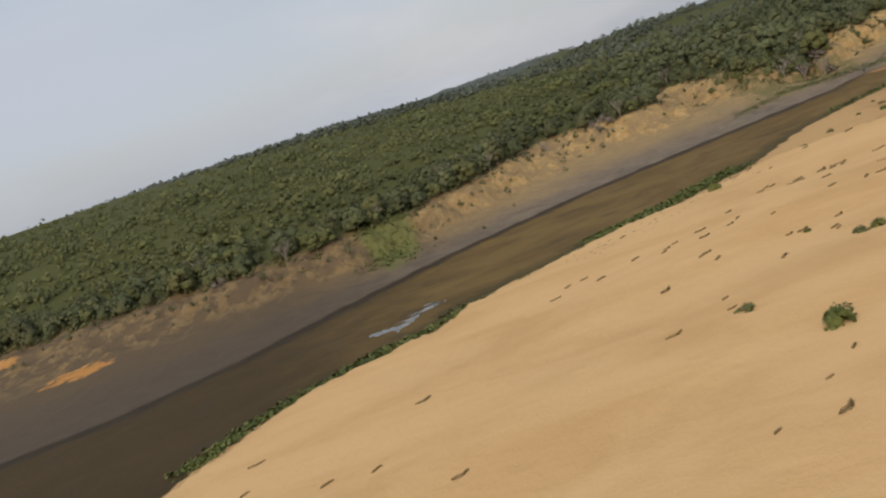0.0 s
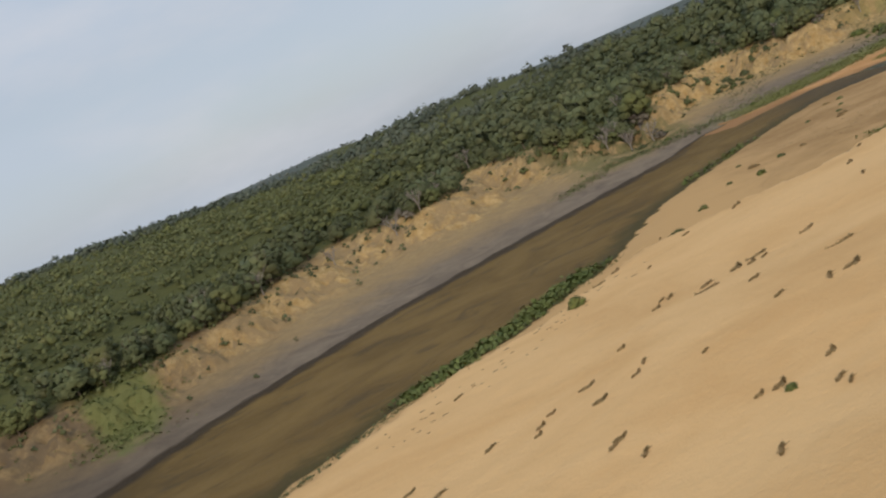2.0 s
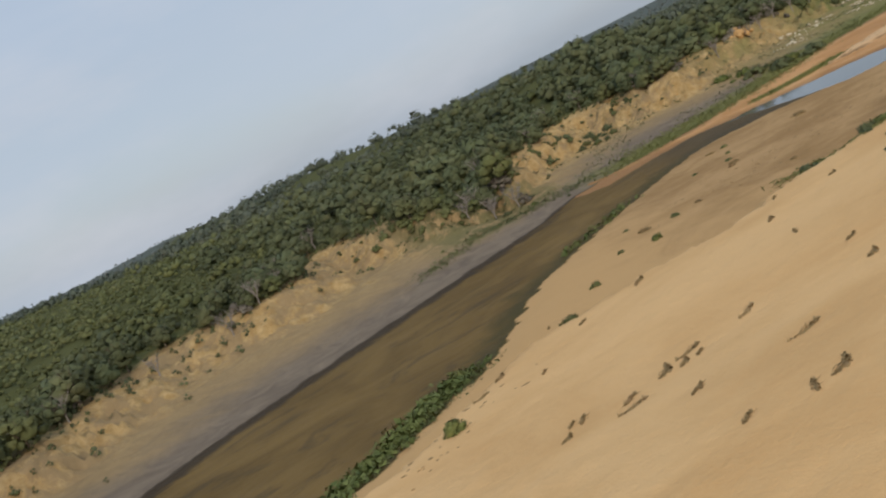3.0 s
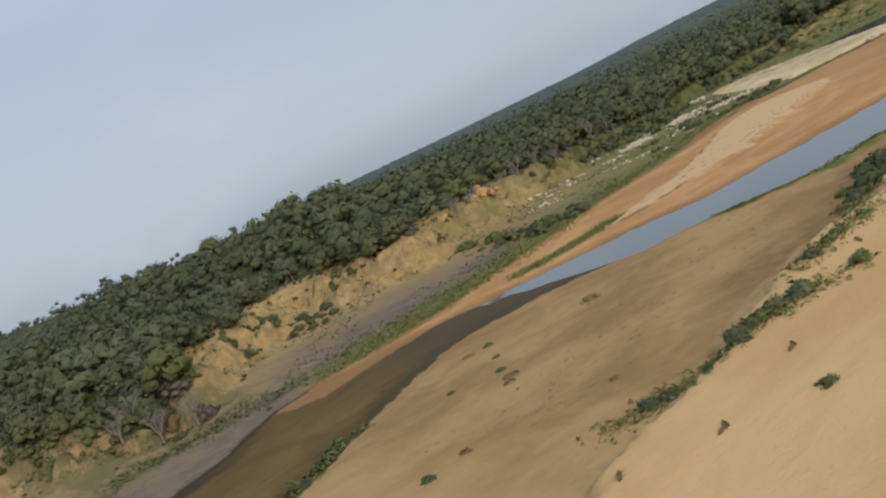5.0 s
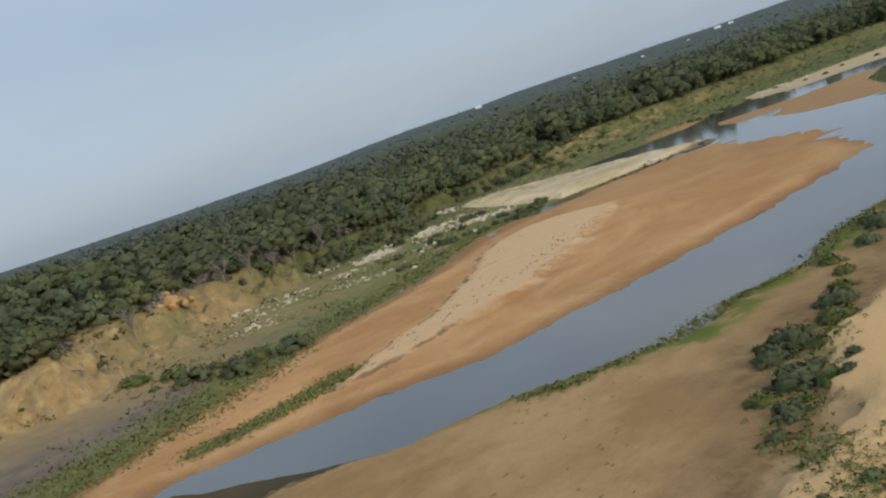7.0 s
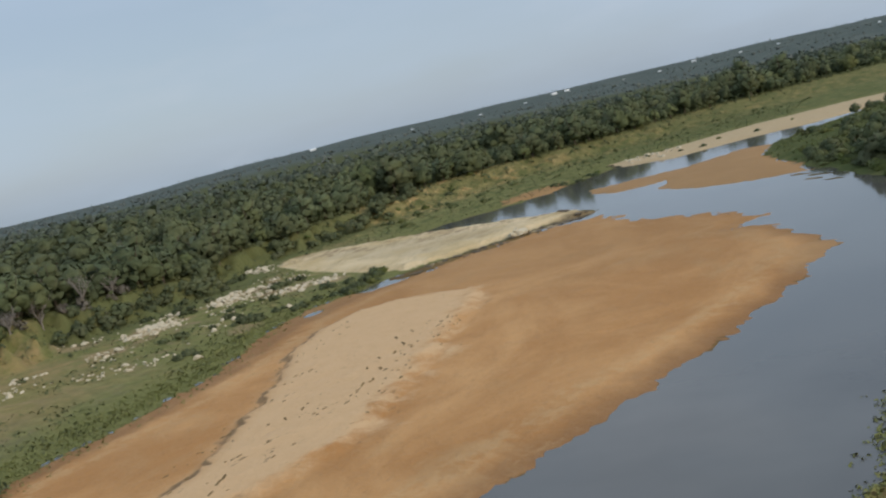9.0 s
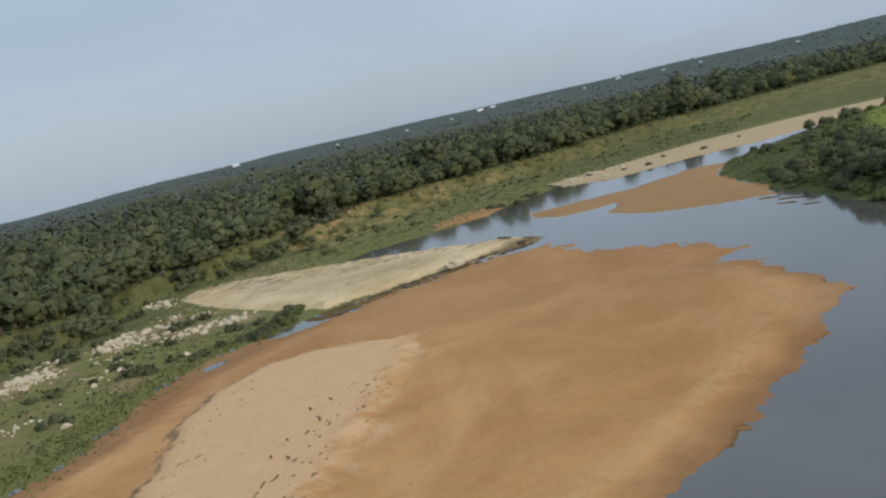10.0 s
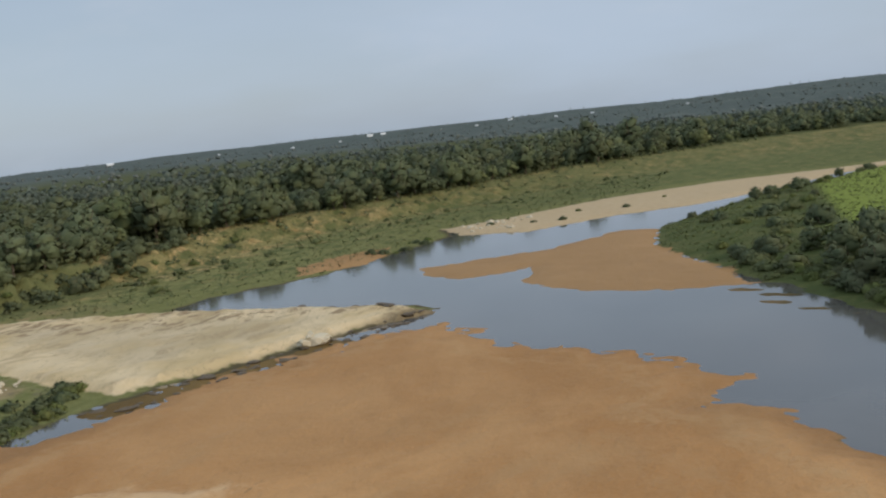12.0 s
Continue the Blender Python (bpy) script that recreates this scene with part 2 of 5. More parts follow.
    right = n.mix(mask("in_sand", -0.4, 0.8), flat, sand)
    rim = n.calc("ADD", n.attr("in_sand"), n.calc("MULTIPLY", patch2, 6.0))
    right = n.mix(both(both(n.span(rim, -2.0, -0.2), n.span(rim, 1.8, 0.2, 0, 0.55)), n.span(px, 60, 78)), right, (0.33, 0.22, 0.10))
    right = n.mix(n.span(px, 318, 335), right, bank)
    c = n.mix(mask("in_right", 0.2, 0.4), c, right)
    # bars
    damp = n.mix(n.span(n.noise(0.04, 7, 0.62, (1, 1.5, 1, -10), 0.8), 0.36, 0.66), (0.45, 0.217, 0.076), (0.60, 0.323, 0.132))
    damp = n.mix(n.span(n.noise(0.2, 8, 0.75, (1, 1.7, 1, -10), 0.6), 0.52, 0.78, 0, 0.28), damp, (0.24, 0.135, 0.062))
    damp = n.mix(both(n.span(n.attr("in_bar"), 5.0, 0.3, 0, 0.8), n.span(px, 335, 305, 0.35, 1.0)), damp, (0.255, 0.13, 0.055))
    ridge = n.calc("ADD", n.attr("in_bar"), n.calc("MULTIPLY", patch2, 7.0))
    damp = n.mix(both(both(n.span(ridge, 3.6, 5.0), n.span(ridge, 8.0, 6.0, 0, 0.85)), n.span(n.noise(0.5, 5, 0.7, (1, 1, 1, 0), 0.5), 0.4, 0.56, 0, 0.6)), damp, (0.58, 0.36, 0.17))
    damp = n.mix(n.span(n.noise(0.9, 6, 0.7, (1, 1.6, 1, -12)), 0.5, 0.72, 0, 0.2), damp, (0.25, 0.14, 0.062))
    damp = n.mix(n.span(n.noise(0.028, 6, 0.7, (1, 1.8, 1, 15), 0.6), 0.52, 0.66, 0, 0.5), damp, (0.49, 0.30, 0.14))
    damp = n.mix(n.span(n.noise(0.13, 7, 0.75, (1, 1.8, 1, -8), 0.9), 0.58, 0.72, 0, 0.35), damp, (0.58, 0.36, 0.17))
    pale = n.mix(n2, (0.60, 0.370, 0.185), (0.70, 0.465, 0.255))
    damp = n.mix(n.span(n.calc("ADD", px, n.calc("MULTIPLY", patch, 70.0)), 270, 330, 0, 0.45), damp, (0.31, 0.168, 0.068))
    crown = n.calc("ADD", n.attr("in_dry"), n.calc("MULTIPLY", n.calc("MULTIPLY", patch2, 17.0), n.attr("dry_edge")))
    bar = n.mix(n.span(crown, -2.2, 2.2), damp, pale)
    # broken dark line: the left scarp's shade painted into the sand
    bar = n.mix(both(both(n.span(n.attr("in_dry"), -1.1, -0.3), n.span(n.attr("in_dry"), 0.6, 0.1, 0, 0.75)), both(n.span(n.attr("dry_edge"), 0.5, 0.1), n.span(patch2, -0.12, 0.02))), bar, (0.13, 0.085, 0.045))
    bar = n.mix(both(n.span(n.noise(0.45, 5, 0.7, (1, 2.2, 1, -20)), 0.62, 0.70, 0, 0.6), n.span(crown, -14, 2)), bar, (0.20, 0.125, 0.06))
    bar = n.mix(n.span(n3, 0.35, 0.8, 0, 0.15), bar, (0.52, 0.35, 0.19))
    c = n.mix(mask("in_bar", 0.2, 0.35), c, bar)
    c = n.mix(mask("in_far_bar", 0.2, 0.35), c, n.mix(n1, (0.30, 0.168, 0.07), (0.45, 0.265, 0.12)))
    stony = n.mix(n2, (0.40, 0.285, 0.15), (0.60, 0.45, 0.27))
    c = n.mix(mask("in_pale_bar", 0.2, 0.5), c, stony)
    # rock shelf: pale slab with stains and dark cracks
    slab = n.mix(n.span(n.noise(0.06, 6, 0.62, (1, 1.5, 1, -25)), 0.35, 0.65), (0.57, 0.42, 0.215), (0.70, 0.545, 0.33))
    slab = n.mix(n.span(n.calc("ADD", n.attr("in_shelf"), n.calc("MULTIPLY", patch2, 10.0)), 6, 12, 0, 0.35), slab, (0.40, 0.325, 0.215))
    slab = n.mix(n.span(n.noise(0.3, 6, 0.75, (1, 2.2, 1, -28), 1.0), 0.68, 0.74, 0, 0.55), slab, (0.19, 0.135, 0.075))
    slab = n.mix(n.span(n.noise(0.085, 7, 0.72, (1, 1.8, 1, -28), 0.5), 0.5, 0.64, 0, 0.55), slab, (0.37, 0.27, 0.15))
    slab = n.mix(n.span(n3, 0.4, 0.8, 0, 0.12), slab, (0.62, 0.54, 0.40))
    slab = n.mix(both(n.span(n.calc("ADD", px, n.calc("MULTIPLY", patch, 40.0)), 366, 376, 0, 0.75), n.span(n.noise(0.28, 6, 0.7, (1, 1.8, 1, -30), 0.6), 0.5, 0.6)), slab, (0.20, 0.125, 0.065))
    slab = n.mix(both(n.span(n.calc("ADD", n.attr("in_shelf"), n.calc("MULTIPLY", patch2, 9.0)), 3.0, 1.4, 0, 0.7), n.span(n.attr("in_left"), 3.0, 0.5)), slab, (0.115, 0.088, 0.052))
    slab = n.mix(n.span(n.calc("ABSOLUTE", n.calc("SUBTRACT", n.noise(0.11, 5, 0.6, (1, 2.6, 1, -28), 0.6), 0.5), 0.0), 0.007, 0.0, 0, 0.5), slab, (0.14, 0.10, 0.06))
    c = n.mix(mask("in_shelf", 0.2, 0.5), c, slab)
    # far plain: distance haze put into the ground colours, greyer and bluer
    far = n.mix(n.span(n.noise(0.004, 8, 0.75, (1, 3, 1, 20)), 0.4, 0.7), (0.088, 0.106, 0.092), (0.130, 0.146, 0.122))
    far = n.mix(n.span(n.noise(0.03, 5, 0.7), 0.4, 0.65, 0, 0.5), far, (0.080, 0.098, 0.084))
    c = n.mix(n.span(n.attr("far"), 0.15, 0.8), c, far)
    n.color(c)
    mud_shine = both(n.span(n.attr("in_left"), 0.0, -1.0), n.span(n.attr("in_right"), 0.0, -1.0))
    n.put(n.span(mud_shine, 0, 1, 0.93, 0.7), n.bsdf.inputs["Roughness"])
    n.bump(n.calc("ADD", n2, n.calc("ADD", n.calc("MULTIPLY", n1, 2.0), n.calc("MULTIPLY", n3, 0.25))), 0.55, 0.45)
    return n.mat


def water_material():
    n = Nodes("river_water", 0.06, 0.5)
    n.bsdf.inputs["IOR"].default_value = 1.44
    n.color(n.mix(n.span(n.noise(0.03, 4, 0.6), 0.35, 0.7), (0.086, 0.082, 0.073), (0.118, 0.112, 0.099)))
    n.bump(n.calc("ADD", n.noise(1.1, 4, 0.6, (1, 2.0, 1, 30)), n.noise(0.25, 2)), 0.04, 0.08)
    return n.mat


def leaf_material(name, dark, light, spread=1.0):
    """Foliage: each crown has a tone of its own, each clump and spray a little of its own."""
    n = Nodes(name, 0.75, 0.15)
    tone = n.calc("ADD", n.attr("tone"), n.calc("MULTIPLY", n.calc("SUBTRACT", n.island(), 0.5), 0.2))
    c = n.mix(n.span(tone, 0.12, 0.88), dark, light)
    c = n.mix(n.span(n.each(), 0, 1, 0.0, 0.35), c, (0.10, 0.085, 0.035))
    c = n.mix(n.span(n.noise(0.03, 4, 0.6), 0.38, 0.62, 0.0, 0.5 * spread), c, tuple(v * 0.8 for v in dark))
    c = n.mix(n.span(n.noise(0.045, 4, 0.6), 0.5, 0.72, 0.0, 0.45 * spread), c, tuple(v * w for v, w in zip(light, (1.15, 1.08, 0.85))))
    c = n.mix(n.span(n.noise(0.17, 5, 0.7), 0.52, 0.68, 0.0, 0.42 * spread), c, tuple(v * w for v, w in zip(light, (1.1, 0.86, 0.95))))
    mottle = n.noise(0.9, 6, 0.75)
    c = n.mix(n.span(mottle, 0.5, 0.72, 0.0, 0.3), c, tuple(v * 1.25 for v in light))
    c = n.mix(n.span(mottle, 0.5, 0.3, 0.0, 0.2), c, tuple(v * 0.85 for v in dark))
    n.color(c)
    n.bump(mottle, 0.25, 0.3)
    return n.mat


def plain_material(name, a, b, scale, rough=0.9, bump=0.4):
    n = Nodes(name, rough, 0.2)
    n.color(n.mix(n.each(), n.mix(n.noise(scale, 5, 0.65), a, b), n.mix(n.noise(scale * 2.3, 4), a, b)))
    n.bump(n.noise(scale * 3, 4), bump, 0.1)
    return n.mat


SOIL, WATER = ground_material(), water_material()
LEAF = leaf_material("foliage", (0.077, 0.100, 0.050), (0.145, 0.170, 0.084))
LEAF_OLIVE = leaf_material("olive_foliage", (0.094, 0.116, 0.046), (0.170, 0.190, 0.080))
LEAF_FRESH = leaf_material("fresh_foliage", (0.082, 0.110, 0.030), (0.178, 0.205, 0.064))
# middle-distance leaves, with some aerial haze mixed into the colour
LEAF_MID_HAZE = leaf_material("mid_haze_foliage", (0.084, 0.106, 0.078), (0.134, 0.156, 0.112))
DARK_STONE = plain_material("wet_rock", (0.07, 0.055, 0.038), (0.17, 0.13, 0.085), 0.9, 0.6)
LEAF_BRIGHT = leaf_material("bright_grass", (0.175, 0.188, 0.052), (0.300, 0.302, 0.098))
LEAF_DRY = leaf_material("leafless_thorn", (0.150, 0.132, 0.104), (0.270, 0.245, 0.200))
# farthest leaves: paler and bluer, the haze is in the colour
LEAF_FAR_HAZE = leaf_material("far_haze_foliage", (0.122, 0.144, 0.130), (0.160, 0.182, 0.164))
BARK = plain_material("bark", (0.10, 0.075, 0.05), (0.20, 0.16, 0.115), 2.0)
DEAD = plain_material("bare_wood", (0.19, 0.165, 0.14), (0.34, 0.30, 0.26), 2.0)
STONE = plain_material("pale_stone", (0.40, 0.335, 0.225), (0.70, 0.61, 0.45), 1.2)
ORANGE_ROCK = plain_material("orange_rock", (0.40, 0.20, 0.06), (0.58, 0.38, 0.17), 0.7)
DEBRIS = plain_material("flood_debris", (0.15, 0.10, 0.045), (0.29, 0.20, 0.095), 1.6)
LEAF_CREEP = leaf_material("creeping_stems", (0.270, 0.185, 0.088), (0.430, 0.305, 0.146))
BOULDER = plain_material("cream_stone", (0.46, 0.39, 0.26), (0.68, 0.60, 0.44), 0.8)
WHITE = plain_material("white_paint", (0.75, 0.75, 0.73), (0.82, 0.82, 0.80), 0.5)

# ---- the plan: outlines in metres, water level is z = 0 ----
LEFT = [(-6500, -900), (-800, 80), (-300, 164), (-160, 191), (-95, 204), (-73, 208), (-48, 221), (-27, 240), (2, 263), (40, 284), (74, 296), (108.9, 306.9),
        (124, 311), (137, 320.5), (149, 323), (171.3, 322.3), (191.5, 322.5), (200, 324.5), (211, 327.5), (221, 327.5), (233.6, 333.7), (251.5, 333.6), (270.5, 335.6), (293.5, 343.6), (308.5, 345.6), (320.5, 341.4),
        (331.8, 338.7), (343.5, 332), (351.5, 327.5), (365.5, 321.2), (377.5, 314.6), (382.5, 319.6), (384.5, 337.6), (387.5, 355.6), (392.5, 365.6), (402.5, 363.6), (421.5, 349.6),
        (448.5, 343.6), (473.5, 338.6), (490.5, 345.6)]
LEFT += [(500.5, 334.6), (540.5, 309.6), (565.5, 279.6), (575.5, 247.6), (590.5, 222.6), (638.5, 147.6), (760, 40), (1000, -150), (6500, -2500), (6500, 6500), (-6500, 6500)]
RIGHT = [(-6500, -1200), (-800, -180), (-200, -21), (-90, 74), (-60, 114), (-47, 143), (-38, 164), (-29, 173), (-7, 184), (1, 195), (34, 216), (47, 218), (72, 235),
         (93, 259), (114.8, 272.9), (130.7, 281.7), (147, 290), (154.6, 292.5), (162, 291), (169.3, 287.8), (176, 283.8), (181.5, 276.5), (192.1, 270.1), (198, 262.1), (203, 256), (214.8, 254.9), (223.8, 249.8),
         (237.6, 249.7), (250.5, 246.6), (273.5, 235.6), (308.5, 225.6), (338.5, 235.6), (355.5, 258.6), (366.5, 263.6), (378.5, 267.6), (387.5, 273.6)]
RIGHT += [(404.5, 279.6), (425.5, 288.6), (456.5, 290.6), (486.5, 279.6), (507.5, 271.6), (532.5, 255.6), (558.5, 242.6), (570.5, 222.6), (598.5, 147.6), (720, 30), (950, -170), (6500, -3000), (6500, -6500), (-6500, -6500)]
SAND_TOP = [(-6500, -1300), (-800, -190), (-200, -31), (-90, 67), (-47, 137), (-29, 167), (-7, 178), (1, 189), (34, 210), (47, 212), (72, 227), (90, 227), (105.9, 223.9),
            (116.8, 227.8), (124.8, 227.8), (135.6, 229.7), (150.5, 234.5), (168.3, 236.4), (177.2, 234.3), (191.1, 241.1), (213.8, 235.9), (258.5, 219.6), (298.5, 197.6), (318.5, 97.6), (398.5, -402.4), (398.5, -6502.4), (-6500, -6500)]
BAR = [(191.1, 326.1), (202, 329), (213.8, 329.9), (231.7, 332.8), (251.5, 331.6), (270.5, 333.6), (293.5, 339.6), (315.5, 338.6), (326.5, 334.6), (338.5, 330.6), (347.5, 326.6), (353.5, 322.6), (361.5, 317.6),
       (366.5, 312.6), (354.5, 302.6), (347.5, 294.6), (344.5, 286.6), (341.5, 281.6), (335.5, 278), (332, 273.8), (327, 276.3), (323.3, 277), (322.6, 271), (314, 267.4), (306, 262.2), (298.5, 259.6), (288.5, 261.6), (279.5, 261.6), (271.5, 263.6),
       (258.5, 266.6), (238.6, 271.7), (223.8, 276.8), (206.9, 282), (198, 291), (190, 297), (182.5, 301.5), (175.6, 305.5), (168, 311), (160, 315), (149.5, 319), (145.5, 326.6), (159.4, 321.4), (174.2, 320.3)]
DRY = [(275, 326), (287, 329.3), (297.5, 328.6), (303.5, 319), (302.4, 310.7), (291.6, 306.3), (280, 303.8), (268.8, 301), (256.7, 298), (246.7, 296), (236, 294), (222, 298), (206, 299.3), (202, 301.5), (214, 305), (222, 306.5), (233, 307.5), (239.7, 310.3), (250, 314), (260.7, 318.3), (268, 322.3)]
SHELF = [(374.5, 314.1), (366.5, 322.6), (352.5, 329.1), (344.5, 333.6), (336, 340), (340, 352), (348, 366), (358, 380), (368, 392), (380, 397), (386, 391), (387.5, 377.6), (385.5, 353.6), (382.5, 337.6), (379.5, 322.6)]
FAR_BAR = [(395, 306.7), (384, 294.5), (380.5, 282.4), (381.3, 272.8), (396, 276), (412, 283), (430, 289.5), (456, 290.6), (457, 299), (442, 306), (433.5, 310.5), (432, 315), (421, 331), (411, 327), (403.5, 319.5), (408, 312.5), (412.5, 308.6)]
PALE_BAR = [(469.5, 320.6), (473.5, 336.6), (490.5, 346.6), (500.5, 336.6), (540.5, 311.6), (565.5, 281.6), (576.5, 247.6), (592.5, 222.6), (573.5, 222.6), (558.5, 247.6), (528.5, 262.6), (501.5, 283.6), (490.5, 302.6)]
BEACH = [(423, 356.5), (429, 350), (433, 346), (446, 346), (459, 350.5), (456, 354.5), (447, 358.5), (435, 361)]
BARE_EARTH = [(304, 377), (309, 379), (290, 374), (297, 387), (328, 377), (336, 377), (332, 364), (337, 358), (300, 352)]
CREST = [(-6500, 500), (-800, 330), (-200, 329), (-140, 317), (-90, 301), (-69, 294), (-51, 285.5), (-40, 286), (-26, 285), (-13, 291), (2, 305), (14, 315), (22, 326), (28, 338), (36, 352), (46, 359), (58, 357), (66, 351), (73, 347), (79, 352), (86, 382), (96, 397), (106, 390), (112, 365), (118, 350),
         (127, 345), (136, 350), (143, 362), (152, 371), (164, 378), (172, 391), (184, 401), (194, 402), (200, 391), (201, 375), (207, 367), (216, 379), (232, 388), (246.5, 388), (273.5, 397.6), (303.5, 399.6), (338.5, 401.6), (378.5, 409.6), (423.5, 405.6), (472.5, 409.6), (528.5, 385.6), (568.5, 367.6),
         (638.5, 345.6), (688.5, 309.6), (740, 268), (800, 200), (1000, 50), (6500, -1500), (6500, 6500), (-6500, 6500)]


def inside_distance(px, py, ring):
    """Distance to the outline, positive inside."""
    best = np.full(px.shape, 1e9)
    odd = np.zeros(px.shape, bool)
    for (ax, ay), (bx, by) in zip(ring, ring[1:] + ring[:1]):
        ex, ey = bx - ax, by - ay
        u = np.clip(((px - ax) * ex + (py - ay) * ey) / (ex * ex + ey * ey), 0, 1)
        best = np.minimum(best, np.hypot(px - ax - u * ex, py - ay - u * ey))
        if ey:
            odd ^= ((ay > py) != (by > py)) & (px < ax + (py - ay) * ex / ey)
    return np.where(odd, best, -best)


def step(v, a, b):
    u = np.clip((v - a) / (b - a), 0, 1)
    return u * u * (3 - 2 * u)




def waves(px, py, size, count=14, seed=1):
    """Cheap smooth noise: a sum of random waves about 'size' metres long, between -1 and 1."""
    r = np.random.default_rng(seed)
    out = np.zeros(np.shape(px))
    for _ in range(count):
        a, k, p = r.uniform(0, 6.283), 6.283 / size * r.uniform(0.5, 1.9), r.uniform(0, 6.283)
        out = out + np.sin((px * math.cos(a) + py * math.sin(a)) * k + p)
    return out / math.sqrt(count) * 0.9


def main_piece(zone, k, other):
    """Keeps the largest connected stretch of zone k and gives its stray cells to another zone."""
    todo = set(map(tuple, np.argwhere(zone == k)))
    pieces = []
    while todo:
        piece, edge = [], [todo.pop()]
        while edge:
            i, j = edge.pop()
            piece.append((i, j))
            for q in ((i + 1, j), (i - 1, j), (i, j + 1), (i, j - 1)):
                if q in todo:
                    todo.remove(q)
                    edge.append(q)
        pieces.append(piece)
    pieces.sort(key=len)
    for piece in pieces[:-1]:
        for i, j in piece:
            zone[i, j] = other


def heights(px, py):
    """The height of the ground and the layers that tell what it is made of."""
    rag = 0.9 * waves(px, py, 7, 16, 3) + 0.6 * waves(px, py, 2.6, 16, 4)
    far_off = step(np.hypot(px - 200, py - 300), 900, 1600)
    rag = rag * (1 - far_off)
    dl, dr, dc = inside_distance(px, py, LEFT), inside_distance(px, py, RIGHT), inside_distance(px, py, CREST)
    dl, dr = dl + 0.5 * rag, dr + 0.6 * rag
    dc_r = dc + (2.5 * waves(px, py, 18, 14, 5) - 2.2 * np.abs(waves(px, py, 7, 14, 22)) + 1.2) * (1 - far_off) + 1.5 * rag
    # left bank: a gentle apron, then a broken edge below the woods
    r = np.clip(dl, 0, None) / (np.clip(dl, 0, None) + np.clip(-dc_r, 0, None) + 1e-6)
    top = np.interp(px, [-300, 60, 150, 260, 340, 430, 600, 800], [9, 10.5, 11, 10, 5, 6, 5, 4])
    top = top * (1 - 0.62 * np.exp(-((px - 129) / 8) ** 2 - ((py - 350) / 26) ** 2))
    apron = np.interp(px, [100, 180, 260, 320], [0.42, 0.35, 0.25, 0.2])
    left = top * (apron * step(r, 0.0, 0.95) + (1 - apron) * step(r, np.interp(px, [60, 90, 200, 230, 310, 400, 440], [0.66, 0.76, 0.76, 0.68, 0.86, 0.86, 0.7]), 1.0)) + 0.0
    left = np.minimum(left, np.clip(dl, -3, None) * 0.35 + 0.0)
    hill = np.interp(px, [-400, -100, 10, 60, 130, 190, 245, 285, 335, 420, 600, 900, 1500], [39, 27.5, 20, 15, 10.5, 10.5, 19.5, 16.5, 8.5, 6.5, 5, 3, 2])
    hill = hill + 9.0 * np.exp(-((px - 236) / 30) ** 2 - ((py - 456) / 34) ** 2)
    behind = np.clip(dc_r, 0, None)
    left = np.where(dl > 0, left + hill * (1 - np.exp(-behind / 110)) + 0.8 * waves(px, py, 45, 12, 6) * step(behind, 0, 60), left)
    # right bank: low damp flat, then the sand bank
    ds = inside_distance(px, py, SAND_TOP) + 0.8 * rag
    green = step(px, 335, 352)
    right = np.minimum(dr * 0.16, 0.45 + 1.9 * green * step(dr, 0, 14)) + (1 - green) * 1.5 * step(ds, -0.6, 3.2)
    right = right + (1 - green) * step(ds, 2, 40) * (0.7 + 0.5 * waves(px, py, 60, 12, 8)) + 0.06 * waves(px, py, 5, 14, 9) * step(ds, 0, 5)
    bars = []
    for ring, high, slope in ((BAR, 0.42, 0.09), (FAR_BAR, 0.3, 0.08), (PALE_BAR, 0.5, 0.12), (BEACH, 0.5, 0.12)):
        d = inside_distance(px, py, ring) + rag * 0.7 * (1 + (2.2 * step(px, 318, 345) if ring is BAR else 0.0))
        bars.append((d, np.clip(d * slope, -0.9, high)))
    d_dry = inside_distance(px, py, DRY) + 0.5 * rag
    bars[0] = (bars[0][0], bars[0][1] + np.where(bars[0][0] > 0, 0.5 * step(d_dry, -0.4, 0.5) + 0.05 * waves(px, py, 9, 14, 10), 0))
    dsh = inside_distance(px, py, SHELF) + 0.5 * rag
    shelf = np.clip(dsh * 0.6, -1, 0.9 + 0.12 * waves(px, py, 6, 14, 11))
    left = np.where(dsh > 0, np.maximum(shelf, left), left)
    # the bed: shallow mud where the channel narrows, open water further on
    mud = 1 - step(px + 0.25 * (py - 285), 175, 193)
    shoal = 0.99 + 0.03 * waves(px, py, 11, 14, 14) - 0.012 * rag
    for cx, cy, size in ((-6, 206.5, 3.2), (-14, 198.5, 4.2)):
        shoal = shoal - (0.135 + 0.09 * rag + 0.07 * waves(px, py, 3.4, 12, 33)) * np.exp(-((px - cx) ** 2 * 0.6 + (py - cy) ** 2) / size ** 2)
    bed = -0.9 + mud * shoal
    for cx, cy, wide, far in ((377, 273.5, 2.0, 5.0), (372, 269.5, 1.6, 5.0), (367.5, 270.5, 2.2, 5.5), (362, 266, 1.3, 4.0), (357.5, 261, 1.2, 4.0)):
        away = (((px - cx) * 0.93 - (py - cy) * 0.37) / wide) ** 2 + (((px - cx) * 0.37 + (py - cy) * 0.93) / far) ** 2
        bed = bed + (0.97 + 0.06 * rag) * np.exp(-away ** 2)
    closed = step(dl, -14, -9) * step(bars[0][0], -14, -9) * (1 - step(px, 316, 322)) * (1 - step(dl, -0.4, 0.4))
    bed = bed + closed * np.clip(0.12 - bed, 0, None)
    bed = bed - 0.24 * np.exp(-((px - 304) ** 2 * 0.3 + (py - 341.5) ** 2) / 2.4)
